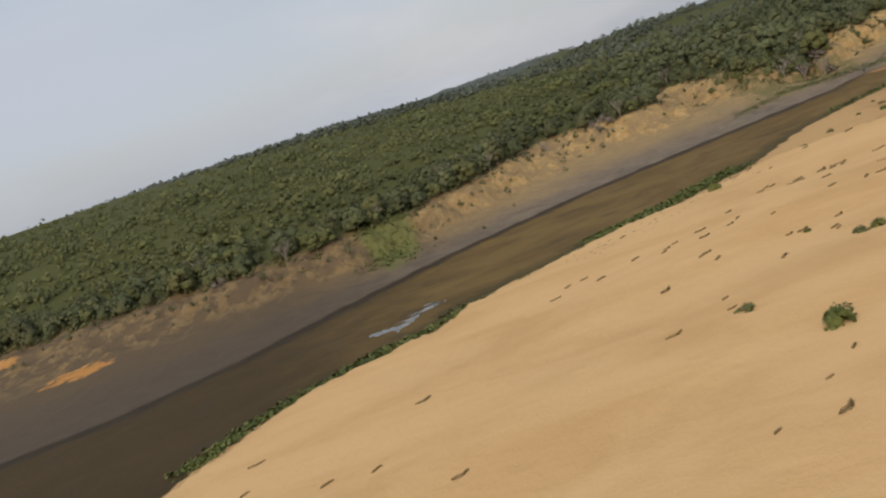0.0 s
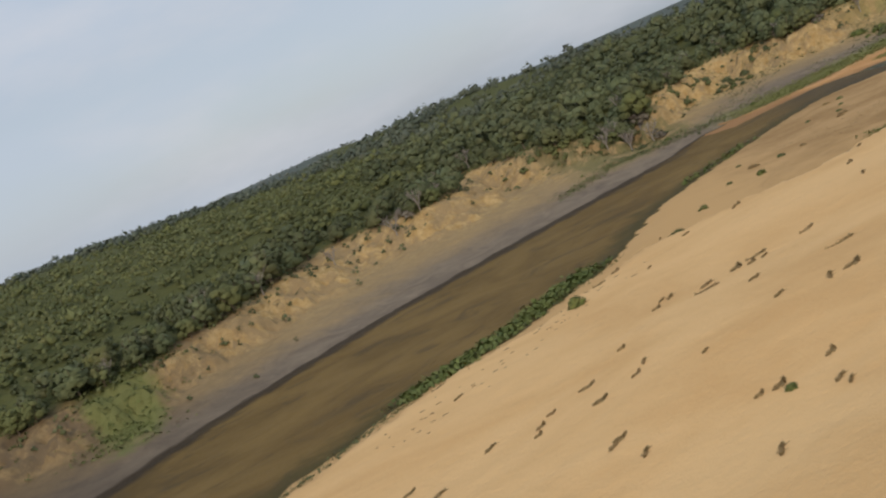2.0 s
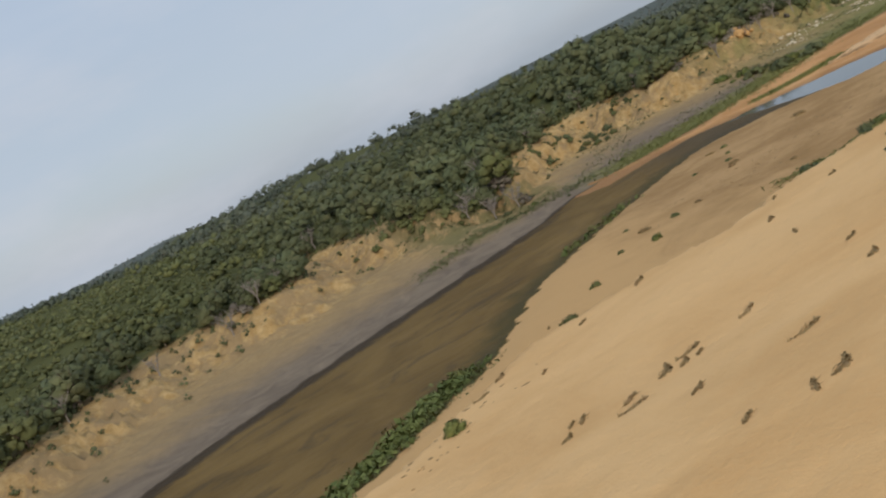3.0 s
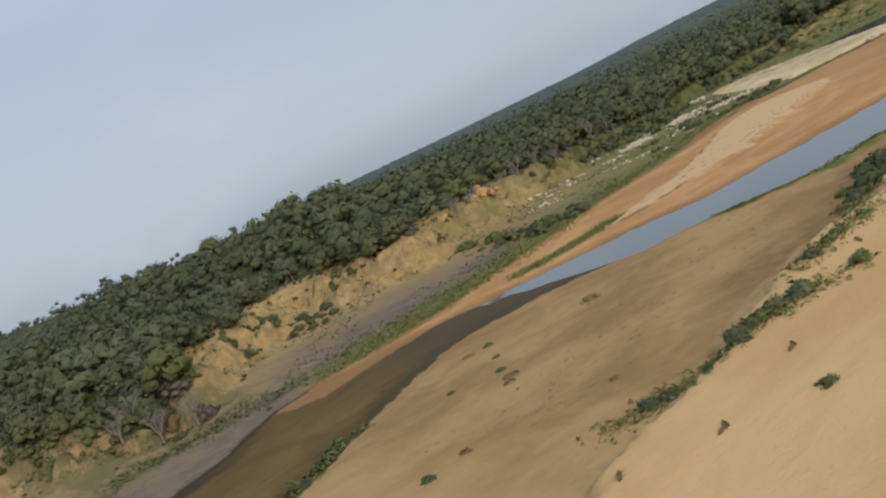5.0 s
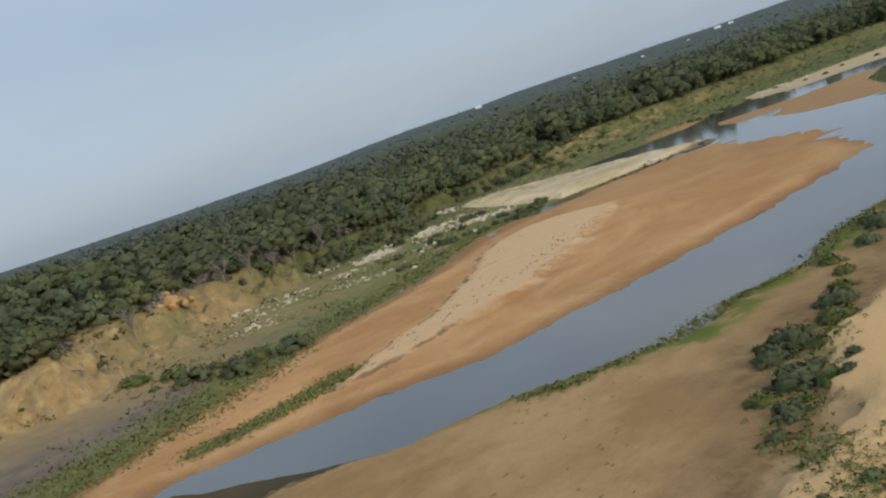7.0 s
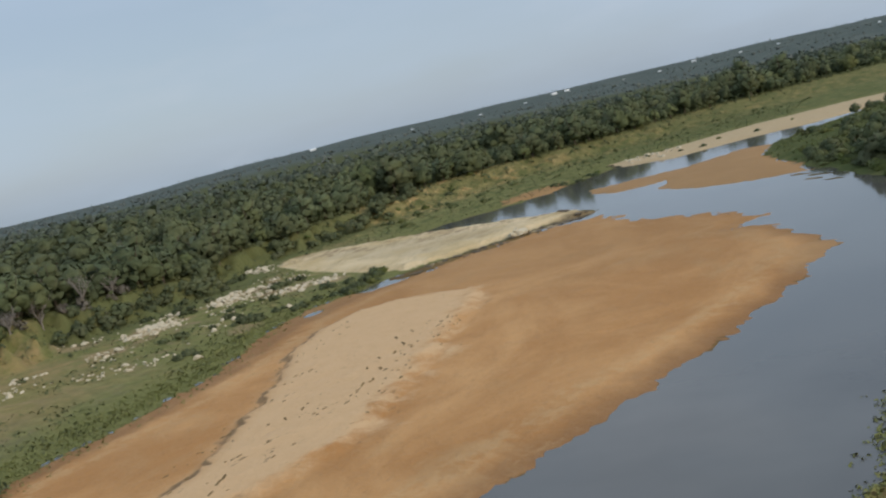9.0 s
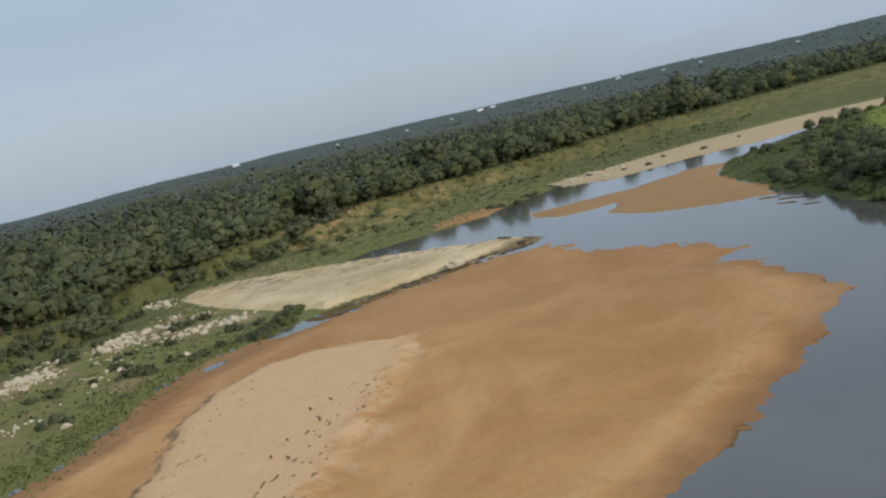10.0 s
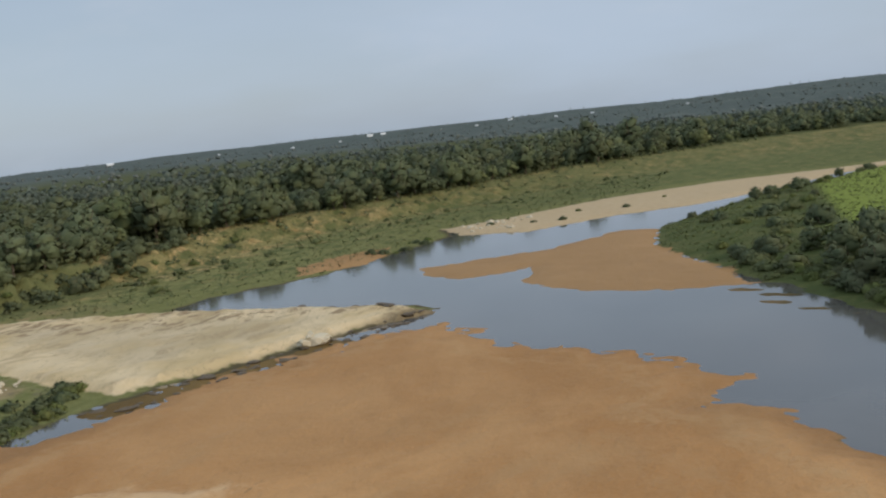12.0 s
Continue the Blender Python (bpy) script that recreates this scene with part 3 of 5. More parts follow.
    # the narrow stream below the rock shelf is nearly dry
    along_u, off = (px - 326) * 0.909 - (py - 338.2) * 0.417, (px - 326) * 0.417 + (py - 338.2) * 0.909
    bed = bed + np.clip(0.085 + 0.08 * waves(px, py, 3.5, 14, 15) - bed, 0, None) * np.exp(-(off / 4.5) ** 4) * step(along_u, -8, 2) * (1 - step(along_u, 34, 50))
    z = np.maximum.reduce([bed, np.clip(left, -0.9, None), np.clip(right, -0.9, None)] + [b for _, b in bars])
    ridge = np.hypot(px - 200, py - 250)
    bearing = np.degrees(np.arctan2(px - 100, py - 180))
    hilly = step(bearing, 47, 54) * (1 - step(bearing, 140, 170))
    far_top = np.interp(bearing, [-180, -60, -15, 5, 18, 27, 40, 47, 54, 60, 100, 180], [10, 10, 0, -4, -9, -3, -5, 0, 22, 23, 22, 15])
    z = z + far_off * (1.5 + 4.5 * hilly + (2 + 5 * hilly) * waves(px, py, 1500, 10, 12)) + step(ridge, 2200, 4500) * (far_top + (2 + 7 * hilly) * waves(px, py, 2600, 12, 13))
    z = np.where(ridge > 1500, np.maximum(z, -18), z)
    layers = {"in_left": dl, "in_wood": dc, "up_bank": r, "in_right": dr, "in_sand": ds, "in_bar": np.maximum(bars[0][0], -2 + 2.5 * closed), "in_far_bar": np.maximum(bars[1][0], bars[3][0]),
              "in_pale_bar": bars[2][0], "in_shelf": dsh, "in_dry": d_dry, "gully": np.exp(-((px + 12 - 0.25 * (py - 285) + 3 * np.sin(py / 9)) / 9) ** 2 - ((py - 287) / 24) ** 2), "damp": np.maximum(np.exp(-(np.clip(ds + 3, None, 0) / 7.0) ** 2) * step(px, 128, 180), 0.75 * step(px + 1.2 * (252 - py), 176, 240)), "dry_edge": step(0.38 * (px - 256) - 0.93 * (py - 318), 3, 14),
              "red_cut": np.maximum(np.exp(-((px + 96) / 13) ** 2 - ((py - 267) / 9) ** 2), np.exp(-((px + 128) / 10) ** 2 - ((py - 300) / 9) ** 2)), "far": far_off,
              "stony": np.maximum.reduce([np.exp(-((px - x) ** 2 + (py - y) ** 2) / 20) for x, y in BARE_EARTH])}
    layers = {key: np.clip(v, -99, 999) for key, v in layers.items()}
    zone = np.zeros(px.shape, int)
    zone[(dl < 0) & (ridge < 1500)] = 7
    zone[dr > 0] = np.where(green[dr > 0] > 0.5, 0, np.where((ds[dr > 0] > -0.5) | (px[dr > 0] < 86), 1, 2))
    for k, (d, _) in enumerate(bars[:3]):
        zone[(d > 0) & (dl < 0) & (dr < 0)] = 3 + k
    zone[dsh > 0] = 6
    zone[(z < -0.12) & (ridge < 1500)] = 7
    for k, other in ((3, 7), (4, 7), (5, 0), (7, 0), (2, 1), (6, 0)):
        if px.ndim == 2:
            main_piece(zone, k, other)
    return z, zone, layers


def grown(a, b, fine, reach):
    inner = list(np.arange(a, b + fine / 2, fine))
    low, high, d = [a], [b], fine
    while high[-1] < reach:
        d *= 1.13
        low.append(low[-1] - d)
        high.append(high[-1] + d)
    return np.array(low[:0:-1] + inner + high[1:])


GX, GY = grown(-105, 580, 1.0, 5200), grown(140, 412, 1.0, 5200)
XX, YY = np.meshgrid(GX, GY, indexing="ij")
ZZ, ZONE, LAYERS = heights(XX, YY)


def ground_at(x, y):
    i = int(np.clip(np.searchsorted(GX, x) - 1, 0, len(GX) - 2))
    j = int(np.clip(np.searchsorted(GY, y) - 1, 0, len(GY) - 2))
    u, v = (x - GX[i]) / (GX[i + 1] - GX[i]), (y - GY[j]) / (GY[j + 1] - GY[j])
    return float((ZZ[i, j] * (1 - u) + ZZ[i + 1, j] * u) * (1 - v) + (ZZ[i, j + 1] * (1 - u) + ZZ[i + 1, j + 1] * u) * v)


def mesh_from(name, verts, faces, material, smooth=True, normals=None, tones=None):
    """A mesh from numpy arrays; faces all have the same number of corners. Foliage may bring the normals of its lumps and a tone for each tree."""
    me = bpy.data.meshes.new(name)
    faces = np.asarray(faces, np.int32)
    n, k = faces.shape
    me.vertices.add(len(verts))
    me.vertices.foreach_set("co", np.asarray(verts, np.float32).ravel())
    me.loops.add(n * k)
    me.loops.foreach_set("vertex_index", faces.ravel())
    me.polygons.add(n)
    me.polygons.foreach_set("loop_start", np.arange(0, n * k, k, dtype=np.int32))
    me.polygons.foreach_set("use_smooth", np.full(n, smooth))
    me.materials.append(material)
    me.update(calc_edges=True)
    if tones is not None:
        me.attributes.new("tone", "FLOAT", "POINT").data.foreach_set("value", np.asarray(tones, np.float32))
    if normals is not None:
        me.attributes.new("custom_normal", "FLOAT_VECTOR", "POINT").data.foreach_set("vector", np.asarray(normals, np.float32).ravel())
        me.update()
    return me


def build_ground():
    nx, ny = XX.shape
    i, j = np.meshgrid(np.arange(nx - 1), np.arange(ny - 1), indexing="ij")
    quads = np.stack([i * ny + j, (i + 1) * ny + j, (i + 1) * ny + j + 1, i * ny + j + 1], -1).reshape(-1, 4)
    zone = ZONE[:-1, :-1].reshape(-1)
    co = np.stack([XX, YY, ZZ], -1).reshape(-1, 3)
    kinds = [("ground", SOIL, "grassy and bare river bank rising to wooded ground"), ("sand_bank", SOIL, "smooth pale orange sand bank beside the river"),
             ("sand_flat", SOIL, "damp brown sand flat along the water"), ("sandbar", SOIL, "broad orange sandbar with a paler dry crown"),
             ("sandbar", SOIL, "damp orange sandbar in the river bend"), ("sandbar", SOIL, "long pale sandbar strewn with stones"),
             ("rock_shelf", SOIL, "flat pale rock shelf sloping into the water"), ("river_bed", SOIL, "dark sandy river bed under the water")]
    for k, (name, mat, label) in enumerate(kinds):
        some = quads[zone == k]
        used, back = np.unique(some, return_inverse=True)
        me = mesh_from(name, co[used], back.reshape(-1, 4), mat)
        for key, values in LAYERS.items():
            at = me.attributes.new(key, "FLOAT", "POINT")
            at.data.foreach_set("value", values.reshape(-1)[used].astype(np.float32))
        tagged(new(name, me), label, name.replace("_", " "), "", "structure")


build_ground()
water_me = mesh_from("water", [(-900, -500, 0), (1200, -500, 0), (1200, 700, 0), (-900, 700, 0)], [(0, 1, 2, 3)], WATER)
tagged(new("water", water_me), "calm brown river water reflecting the sky", "water", "", "structure")

# ---- trees ----
def blob(r, seed, detail=2, rough=0.35, squash=0.8):
    bm = bmesh.new()
    bmesh.ops.create_icosphere(bm, subdivisions=detail, radius=1)
    for v in bm.verts:
        v.co *= 1 + rough * noise.noise(v.co * 1.7 + Vector((seed * 3.1, seed, 0))) + 0.5 * rough * noise.noise(v.co * 4 + Vector((seed, 0, seed)))
        v.co = Vector((v.co.x, v.co.y, v.co.z * squash)) * r
    co = np.array([v.co[:] for v in bm.verts])
    bm.verts.index_update()
    tri = np.array([[v.index for v in f.verts] for f in bm.faces])
    bm.free()
    return co, tri


def merged(pieces):
    verts, tris, at = [], [], 0
    for co, tri in pieces:
        verts.append(co)
        tris.append(tri + at)
        at += len(co)
    return np.concatenate(verts), np.concatenate(tris)


LOW_BLOBS = [blob(1, s + 20, 1, 0.8) for s in range(6)]


def outward(v):
    return v / (np.linalg.norm(v, axis=-1, keepdims=True) + 1e-9)


def clump(r, middle, radii, heart, sprays, size, tone, low=-0.35):
    """One lump of foliage: a knobbly core under leaf sprays, shaded as a part of the whole crown."""
    middle, radii, heart = np.asarray(middle), np.asarray(radii), np.asarray(heart)
    co, tri = LOW_BLOBS[r.integers(0, 6)]
    out_all, co_all, tri_all = [outward(co)], [co * radii * (0.72 if sprays else 1.0) + middle], [tri]
    if sprays:
        o = r.normal(size=(sprays, 3))
        o[:, 2] = np.where(o[:, 2] < low, -o[:, 2], o[:, 2])
        o = outward(o)
        p = middle + o * radii * r.uniform(0.74, 1.1, (sprays, 1))
        e = r.normal(size=(sprays, 3, 3))
        e -= 0.6 * np.einsum("nkc,nc->nk", e, o)[:, :, None] * o[:, None, :]
        t = p[:, None, :] + e * size * r.uniform(0.5, 1.4, (sprays, 1, 1))
        face = np.cross(t[:, 1] - t[:, 0], t[:, 2] - t[:, 0])
        back = np.einsum("nc,nc->n", face, o) < 0
        t[back] = t[back][:, ::-1]
        co_all.append(t.reshape(-1, 3))
        tri_all.append(np.arange(sprays * 3).reshape(-1, 3) + len(co))
        out_all.append(np.repeat(o + r.normal(0, 0.22, o.shape), 3, axis=0))
    co, out = np.concatenate(co_all), np.concatenate(out_all)
    normal = outward(0.62 * out + 0.75 * outward(co - heart) + np.array((0, 0, 0.15)))
    return co, np.concatenate(tri_all), normal, np.full(len(co), tone)


def dome(r, x, y, z, width, high, count, sprays, size, tone, foot=0.25):
    """A crown of uneven lumps over a rounded heart, as a list of pieces."""
    heart = np.array((x, y, z + high * 0.45))
    pieces = []
    for k in range(count):
        up = 1 - 0.95 * (k + 0.5 * r.random()) / count
        a = 2.4 * k + r.uniform(0, 1.2)
        side = math.sqrt(max(0.0, 1 - up * up)) * r.uniform(0.75, 1.1)
        rad = width * r.uniform(0.15, 0.30)
        span = width * 0.5 - rad * 0.75
        middle = np.array((x + math.cos(a) * side * span, y + math.sin(a) * side * span, z + high * foot + (high * (1 - foot) - rad * 0.8) * up * r.uniform(0.8, 1.06)))
        pieces.append(clump(r, middle, (rad, rad, rad * r.uniform(0.7, 0.95)), heart, sprays, size * rad / (width * 0.22), min(1, max(0, tone + r.normal(0, 0.12)))))
    return pieces


def foliage_mesh(name, pieces, material):
    at, tris = 0, []
    for p in pieces:
        tris.append(p[1] + at)
        at += len(p[0])
    return mesh_from(name, np.concatenate([p[0] for p in pieces]), np.concatenate(tris), material, True,
                     np.concatenate([p[2] for p in pieces]), np.concatenate([p[3] for p in pieces]))


def crown_mesh(seed, width, high, base, lumps, sprays, material):
    r = np.random.default_rng(seed)
    pieces = dome(r, 0, 0, base * 0.45, width, high - base * 0.45, lumps, sprays, width * 0.042, 0.5, 0.1)
    pieces += dome(r, 0, 0, base * 0.3, width * 0.72, (high - base) * 0.6, 3, sprays // 2, width * 0.042, 0.4, 0.2)
    return foliage_mesh("crown", pieces, material)


def limb(bm, a, b, ra, rb, sides=6):
    a, b = Vector(a), Vector(b)
    turn = (b - a).to_track_quat("Z", "Y").to_matrix()
    rings = []
    for p, rad in ((a, ra), (b, rb)):
        rings.append([bm.verts.new(p + turn @ Vector((rad * math.cos(6.283 * k / sides), rad * math.sin(6.283 * k / sides), 0))) for k in range(sides)])
    for k in range(sides):
        bm.faces.new((rings[0][k], rings[0][(k + 1) % sides], rings[1][(k + 1) % sides], rings[1][k]))
    bm.faces.new(rings[1])


def trunk_mesh(seed, high, base, width, thick=0.22, material=None, twigs=0):
    r = random.Random(seed)
    bm = bmesh.new()
    fork = base * 0.9
    limb(bm, (0, 0, -0.6), (0.1, 0, fork), thick, thick * 0.7)
    for k in range(5):
        a = 6.283 * (k + r.random() * 0.6) / 5
        tip = Vector((math.cos(a) * width * 0.3, math.sin(a) * width * 0.3, fork + (high - fork) * r.uniform(0.5, 0.9)))
        limb(bm, (0.1, 0, fork - 0.1), tip, thick * 0.5, thick * 0.16, 5)
        for _ in range(twigs):
            s = Vector((0.1, 0, fork)).lerp(tip, r.uniform(0.35, 0.9))
            limb(bm, s, s + Vector((r.uniform(-1, 1), r.uniform(-1, 1), r.uniform(0.1, 1.2))) * width * 0.2, thick * 0.18, 0.03, 4)
    me = bpy.data.meshes.new("trunk")
    bm.to_mesh(me)
    bm.free()
    me.materials.append(material or BARK)
    return me


def make_tree(seed, width, high, base, material, label, category="tree", name="tree", lumps=12, sprays=46):
    root = new(name)
    tagged(root, label, category)
    for part_name, me in (("trunk", trunk_mesh(seed, high, base, width)), ("crown", crown_mesh(seed, width, high, base, lumps, sprays, material))):
        ob = new(part_name, me)
        ob.parent = root
    return root


def place_copy(proto, x, y, turn, size, sink=0.1):
    ob = copy_thing(proto, pose(x, y, ground_at(x, y) - sink, 0, 0, turn))
    ob.scale = (size, size, size)
    return ob


def crest_line(step_size):
    """Points along the woods' edge with the normal that points into the woods."""
    line = [p for p in CREST if -300 < p[0] < 800]
    for (ax, ay), (bx, by) in zip(line, line[1:]):
        n = max(1, int(math.hypot(bx - ax, by - ay) / step_size))
        for k in range(n):
            u = k / n
            e = Vector((bx - ax, by - ay)).normalized()
            yield ax + (bx - ax) * u, ay + (by - ay) * u, -e.y, e.x


def fits(x, y):
    i, j = np.searchsorted(GX, x) - 1, np.searchsorted(GY, y) - 1
    return LAYERS["in_wood"][i, j] > 3


TREES = [make_tree(1, 7.5, 6.5, 1.8, LEAF, "dense dark green tree at the edge of the riverside woods"),
         make_tree(2, 6.0, 5.5, 1.4, LEAF, "dense dark green tree at the edge of the riverside woods"),
         make_tree(3, 8.5, 7.5, 2.2, LEAF_OLIVE, "spreading olive green tree in the riverside woods"),
         make_tree(4, 5.0, 5.0, 1.2, LEAF_OLIVE, "rounded olive green tree in the riverside woods"),
         make_tree(5, 6.5, 8.5, 2.6, LEAF, "tall dark green tree standing above the riverside woods")]
spots = [(x + nx * r + random.uniform(-2, 2), y + ny * r + random.uniform(-2, 2), k) for r in (0.5, 7) for k, (x, y, nx, ny) in enumerate(crest_line(6.5))]
random.shuffle(spots)
used_first = set()
front = []
for x, y, k in spots:
    if len(front) >= 268 or not (-170 < x < 720) or LAYERS["in_wood"][np.searchsorted(GX, x) - 1, np.searchsorted(GY, y) - 1] < -3:
        continue
    kind = random.choice((0, 0, 1, 1, 2, 3, 4))
    size = random.uniform(0.6, 1.3) * (1.0 if x < 330 else 1.3)
    turn = random.uniform(0, 360)
    if kind not in used_first:
        used_first.add(kind)
        ob = TREES[kind]
        ob.matrix_basis = pose(x, y, ground_at(x, y) - 0.1, 0, 0, turn)
        ob.scale = (size, size, size)
    else:
        ob = place_copy(TREES[kind], x, y, turn, size)
    tagged(ob, "", "", "trees along the woods' edge")
    front.append((x, y))


def woods(name, label, places, material, small, large, lumps, seed, sprays=10, tall=0.85, leaf=0.044):
    """Many trees in one mesh, each a crown of its own width, height and tone."""
    r = np.random.default_rng(seed)
    pieces = []
    for x, y in places:
        width = small + (large - small) * r.random() ** 1.9
        rich = noise.noise(Vector((x * 0.045, y * 0.045, 0.3))) + 0.5 * noise.noise(Vector((x * 0.13, y * 0.13, 4.0)))
        if rich < -0.42 and r.random() < 0.7:
            continue
        width *= min(1.35, max(0.7, 1.02 + 0.7 * rich))
        tone = 0.5 + 0.28 * math.sin(x * 0.05 + 1.7 * math.sin(y * 0.031)) * math.sin(y * 0.043 + 0.9) + r.normal(0, 0.17)
        pieces += dome(r, x, y, ground_at(x, y) - 0.15, width, width * tall * r.uniform(0.75, 1.2), lumps, sprays, max(0.16, width * leaf), min(1, max(0, tone)), 0.1)
    return tagged(new(name, foliage_mesh(name, pieces, material)), label, "woods", "", "stuff")


r = np.random.default_rng(11)
near_places, mid_places, far_places = [], [], []
for gx in np.arange(-330, 860, 4.5):
    for gy in np.arange(150, 880, 4.5):
        qx, qy = gx + r.uniform(-2.1, 2.1), gy + r.uniform(-2.1, 2.1)
        d = LAYERS["in_wood"][np.searchsorted(GX, qx) - 1, np.searchsorted(GY, qy) - 1]
        if d < 1.5 or d > 420 or r.random() > (0.82 if d < 60 else 0.7 if d < 150 else 0.36 if d < 230 or qx > 300 else 0.08):
            continue
        (near_places if d < 60 else mid_places).append((qx, qy))
for _ in range(21000):
    a, d = r.uniform(-1.8, 0.5), 430 + 3600 * r.random() ** 2.6
    qx, qy = 230 - math.sin(a) * d, 280 + math.cos(a) * d
    if (d < 1000 or r.random() < 0.6) and LAYERS["in_wood"][np.searchsorted(GX, qx) - 1, np.searchsorted(GY, qy) - 1] > (400 if -330 < qx < 860 and qy < 880 else 5):
        far_places.append((qx, qy, d))
def wood_depth(x, y):
    return LAYERS["in_wood"][np.searchsorted(GX, x) - 1, np.searchsorted(GY, y) - 1]


def on_hill(p):
    return p[0] + 26 * math.sin(p[1] * 0.03) < 105


def thin(places, keep):
    return [p for p in places if r.random() < keep]


rim = [p for p in near_places if wood_depth(*p) < 24]
inner = [p for p in near_places if wood_depth(*p) >= 24]
woods("woodland", "dense dark thorn trees along the crest of the bank", [p for p in rim if on_hill(p)], LEAF, 3.2, 6.2, 6, 21, 34, 0.9)
woods("woodland", "dense dark broad-crowned trees along the river bank", thin([p for p in rim if not on_hill(p)], 0.8), LEAF, 3.6, 9.6, 8, 28, 34, 0.85)
woods("woodland", "lighter olive trees among the dark riverside trees", thin([p for p in rim + inner if not on_hill(p)], 0.16), LEAF_OLIVE, 3.8, 7.5, 7, 36, 36, 0.85)
crowns = thin([p for p in inner + mid_places if not on_hill(p) and wood_depth(*p) < 130 and math.hypot(p[0] - 236, p[1] - 456) > 55], 0.05)
woods("woodland", "scattered taller trees rising above the woodland", crowns, LEAF, 8.0, 12.0, 13, 38, 60, 0.78, 0.03)
woods("woodland", "olive scrub and low trees covering the hillside", [p for p in inner if on_hill(p)], LEAF_OLIVE, 3.0, 5.6, 4, 22, 18, 0.75, 0.055)
woods("woodland", "dark broad-crowned trees behind the riverside trees", thin([p for p in inner if not on_hill(p)], 0.75), LEAF, 4.0, 10.8, 6, 29, 20, 0.85, 0.055)
woods("woodland", "mixed olive woodland rising to the skyline", [p for p in mid_places if on_hill(p)], LEAF_OLIVE, 3.4, 6.6, 3, 30, 11, 0.75, 0.066)
flat_wood = thin([p for p in mid_places if not on_hill(p)], 0.6)
woods("woodland", "grey green woodland thinning out over the plain", [p for p in flat_wood if wood_depth(*p) > 170], LEAF_MID_HAZE, 4.5, 10.5, 3, 37, 12, 0.75, 0.065)
woods("woodland", "dark green woodland stretching behind the river", [p for p in flat_wood if wood_depth(*p) <= 170], LEAF, 4.5, 10.5, 3, 27, 12, 0.75, 0.065)
woods("woodland", "dark woodland stretching away over the plain", [p[:2] for p in far_places if p[2] < 1000], LEAF_MID_HAZE, 6.0, 12.0, 2, 25, 10, 0.6, 0.08)
woods("woodland", "distant hazy woodland on the plain", [p[:2] for p in far_places if p[2] >= 1000], LEAF_FAR_HAZE, 6.0, 11.0, 1, 23, 0, 0.55)
under = [(x + nx * d + r.uniform(-1, 1), y + ny * d + r.uniform(-1, 1)) for x, y, nx, ny in crest_line(1.9) for d in (r.uniform(-3, 1), r.uniform(0, 5))]
thorn = [(x + r.normal(0, 3.2), y + r.normal(0, 2.6)) for x, y, n in ((203, 376, 7), (208, 372, 8), (213, 378, 7), (219, 383, 4), (130, 347, 7), (136, 351, 6), (268, 393, 5), (280, 397, 5), (293, 399, 6), (306, 399, 5), (-60, 286, 3), (8, 314, 4), (22, 335, 4), (64, 350, 5), (250, 388, 4), (322, 402, 4), (240, 392, 4)) for _ in range(n)]
woods("thorn_scrub", "leafless grey thorn scrub at the foot of the woods", thorn, LEAF_DRY, 2.0, 4.6, 6, 34, 60, 0.85, 0.03)
knoll = [(246 + r.normal(0, 13), 455 + r.normal(0, 9)) for _ in range(46)]
woods("woodland", "taller dark trees crowning the knoll", knoll, LEAF, 5.0, 8.0, 8, 35, 60, 0.85, 0.034)
woods("undergrowth", "tangled green undergrowth at the foot of the trees", under, LEAF_OLIVE, 1.4, 3.0, 2, 26, 12, 0.7, 0.07)


# ---- bare grey trees among the woods' edge ----
def make_bare_tree(seed, width, high):
    root = tagged(new("bare_tree"), "leafless grey thorn tree with tangled branches at the woods' edge", "tree", "bare trees along the bank")
    r = random.Random(seed)
    fork = Vector((0.1, 0, high * 0.27))
    bm = bmesh.new()
    limb(bm, (0, 0, -0.6), fork, 0.22, 0.15, 7)
    me = bpy.data.meshes.new("trunk")
    bm.to_mesh(me)
    bm.free()
    me.materials.append(DEAD)
    trunk = new("trunk", me)
    trunk.parent = root
    for k in range(5):
        a = 6.283 * (k + r.random() * 0.6) / 5
        tip = Vector((math.cos(a) * width * 0.34, math.sin(a) * width * 0.34, fork.z + (high - fork.z) * r.uniform(0.55, 0.95)))
        bend = fork.lerp(tip, 0.5) + Vector((r.uniform(-0.4, 0.4), r.uniform(-0.4, 0.4), r.uniform(0, 0.5)))
        bm = bmesh.new()
        limb(bm, fork - Vector((0, 0, 0.1)), bend, 0.11, 0.08, 6)
        limb(bm, bend, tip, 0.08, 0.03, 5)
        for _ in range(30):
            s = (fork.lerp(bend, r.uniform(0.4, 1)) if r.random() < 0.3 else bend.lerp(tip, r.uniform(0, 1)))
            limb(bm, s, s + Vector((r.uniform(-1, 1), r.uniform(-1, 1), r.uniform(0.0, 1.2))) * width * r.uniform(0.1, 0.26), 0.03, 0.012, 3)
        me = bpy.data.meshes.new("branch")
        bm.to_mesh(me)
        bm.free()
        me.materials.append(DEAD)
        new("branch", me).parent = root
    return root


BARE = [make_bare_tree(31, 6.5, 6.6), make_bare_tree(32, 5.0, 5.6), make_bare_tree(33, 7.0, 6.0)]
bare_at = [(127, 340), (122, 343), (133, 338), (252, 383), (262, 388), (272, 392), (283, 395), (292, 396), (301, 398), (236, 380), (42, 344), (60, 345), (8, 318), (-20, 294), (-40, 284), (312, 398), (322, 400)]
bare_rng = random.Random(37)
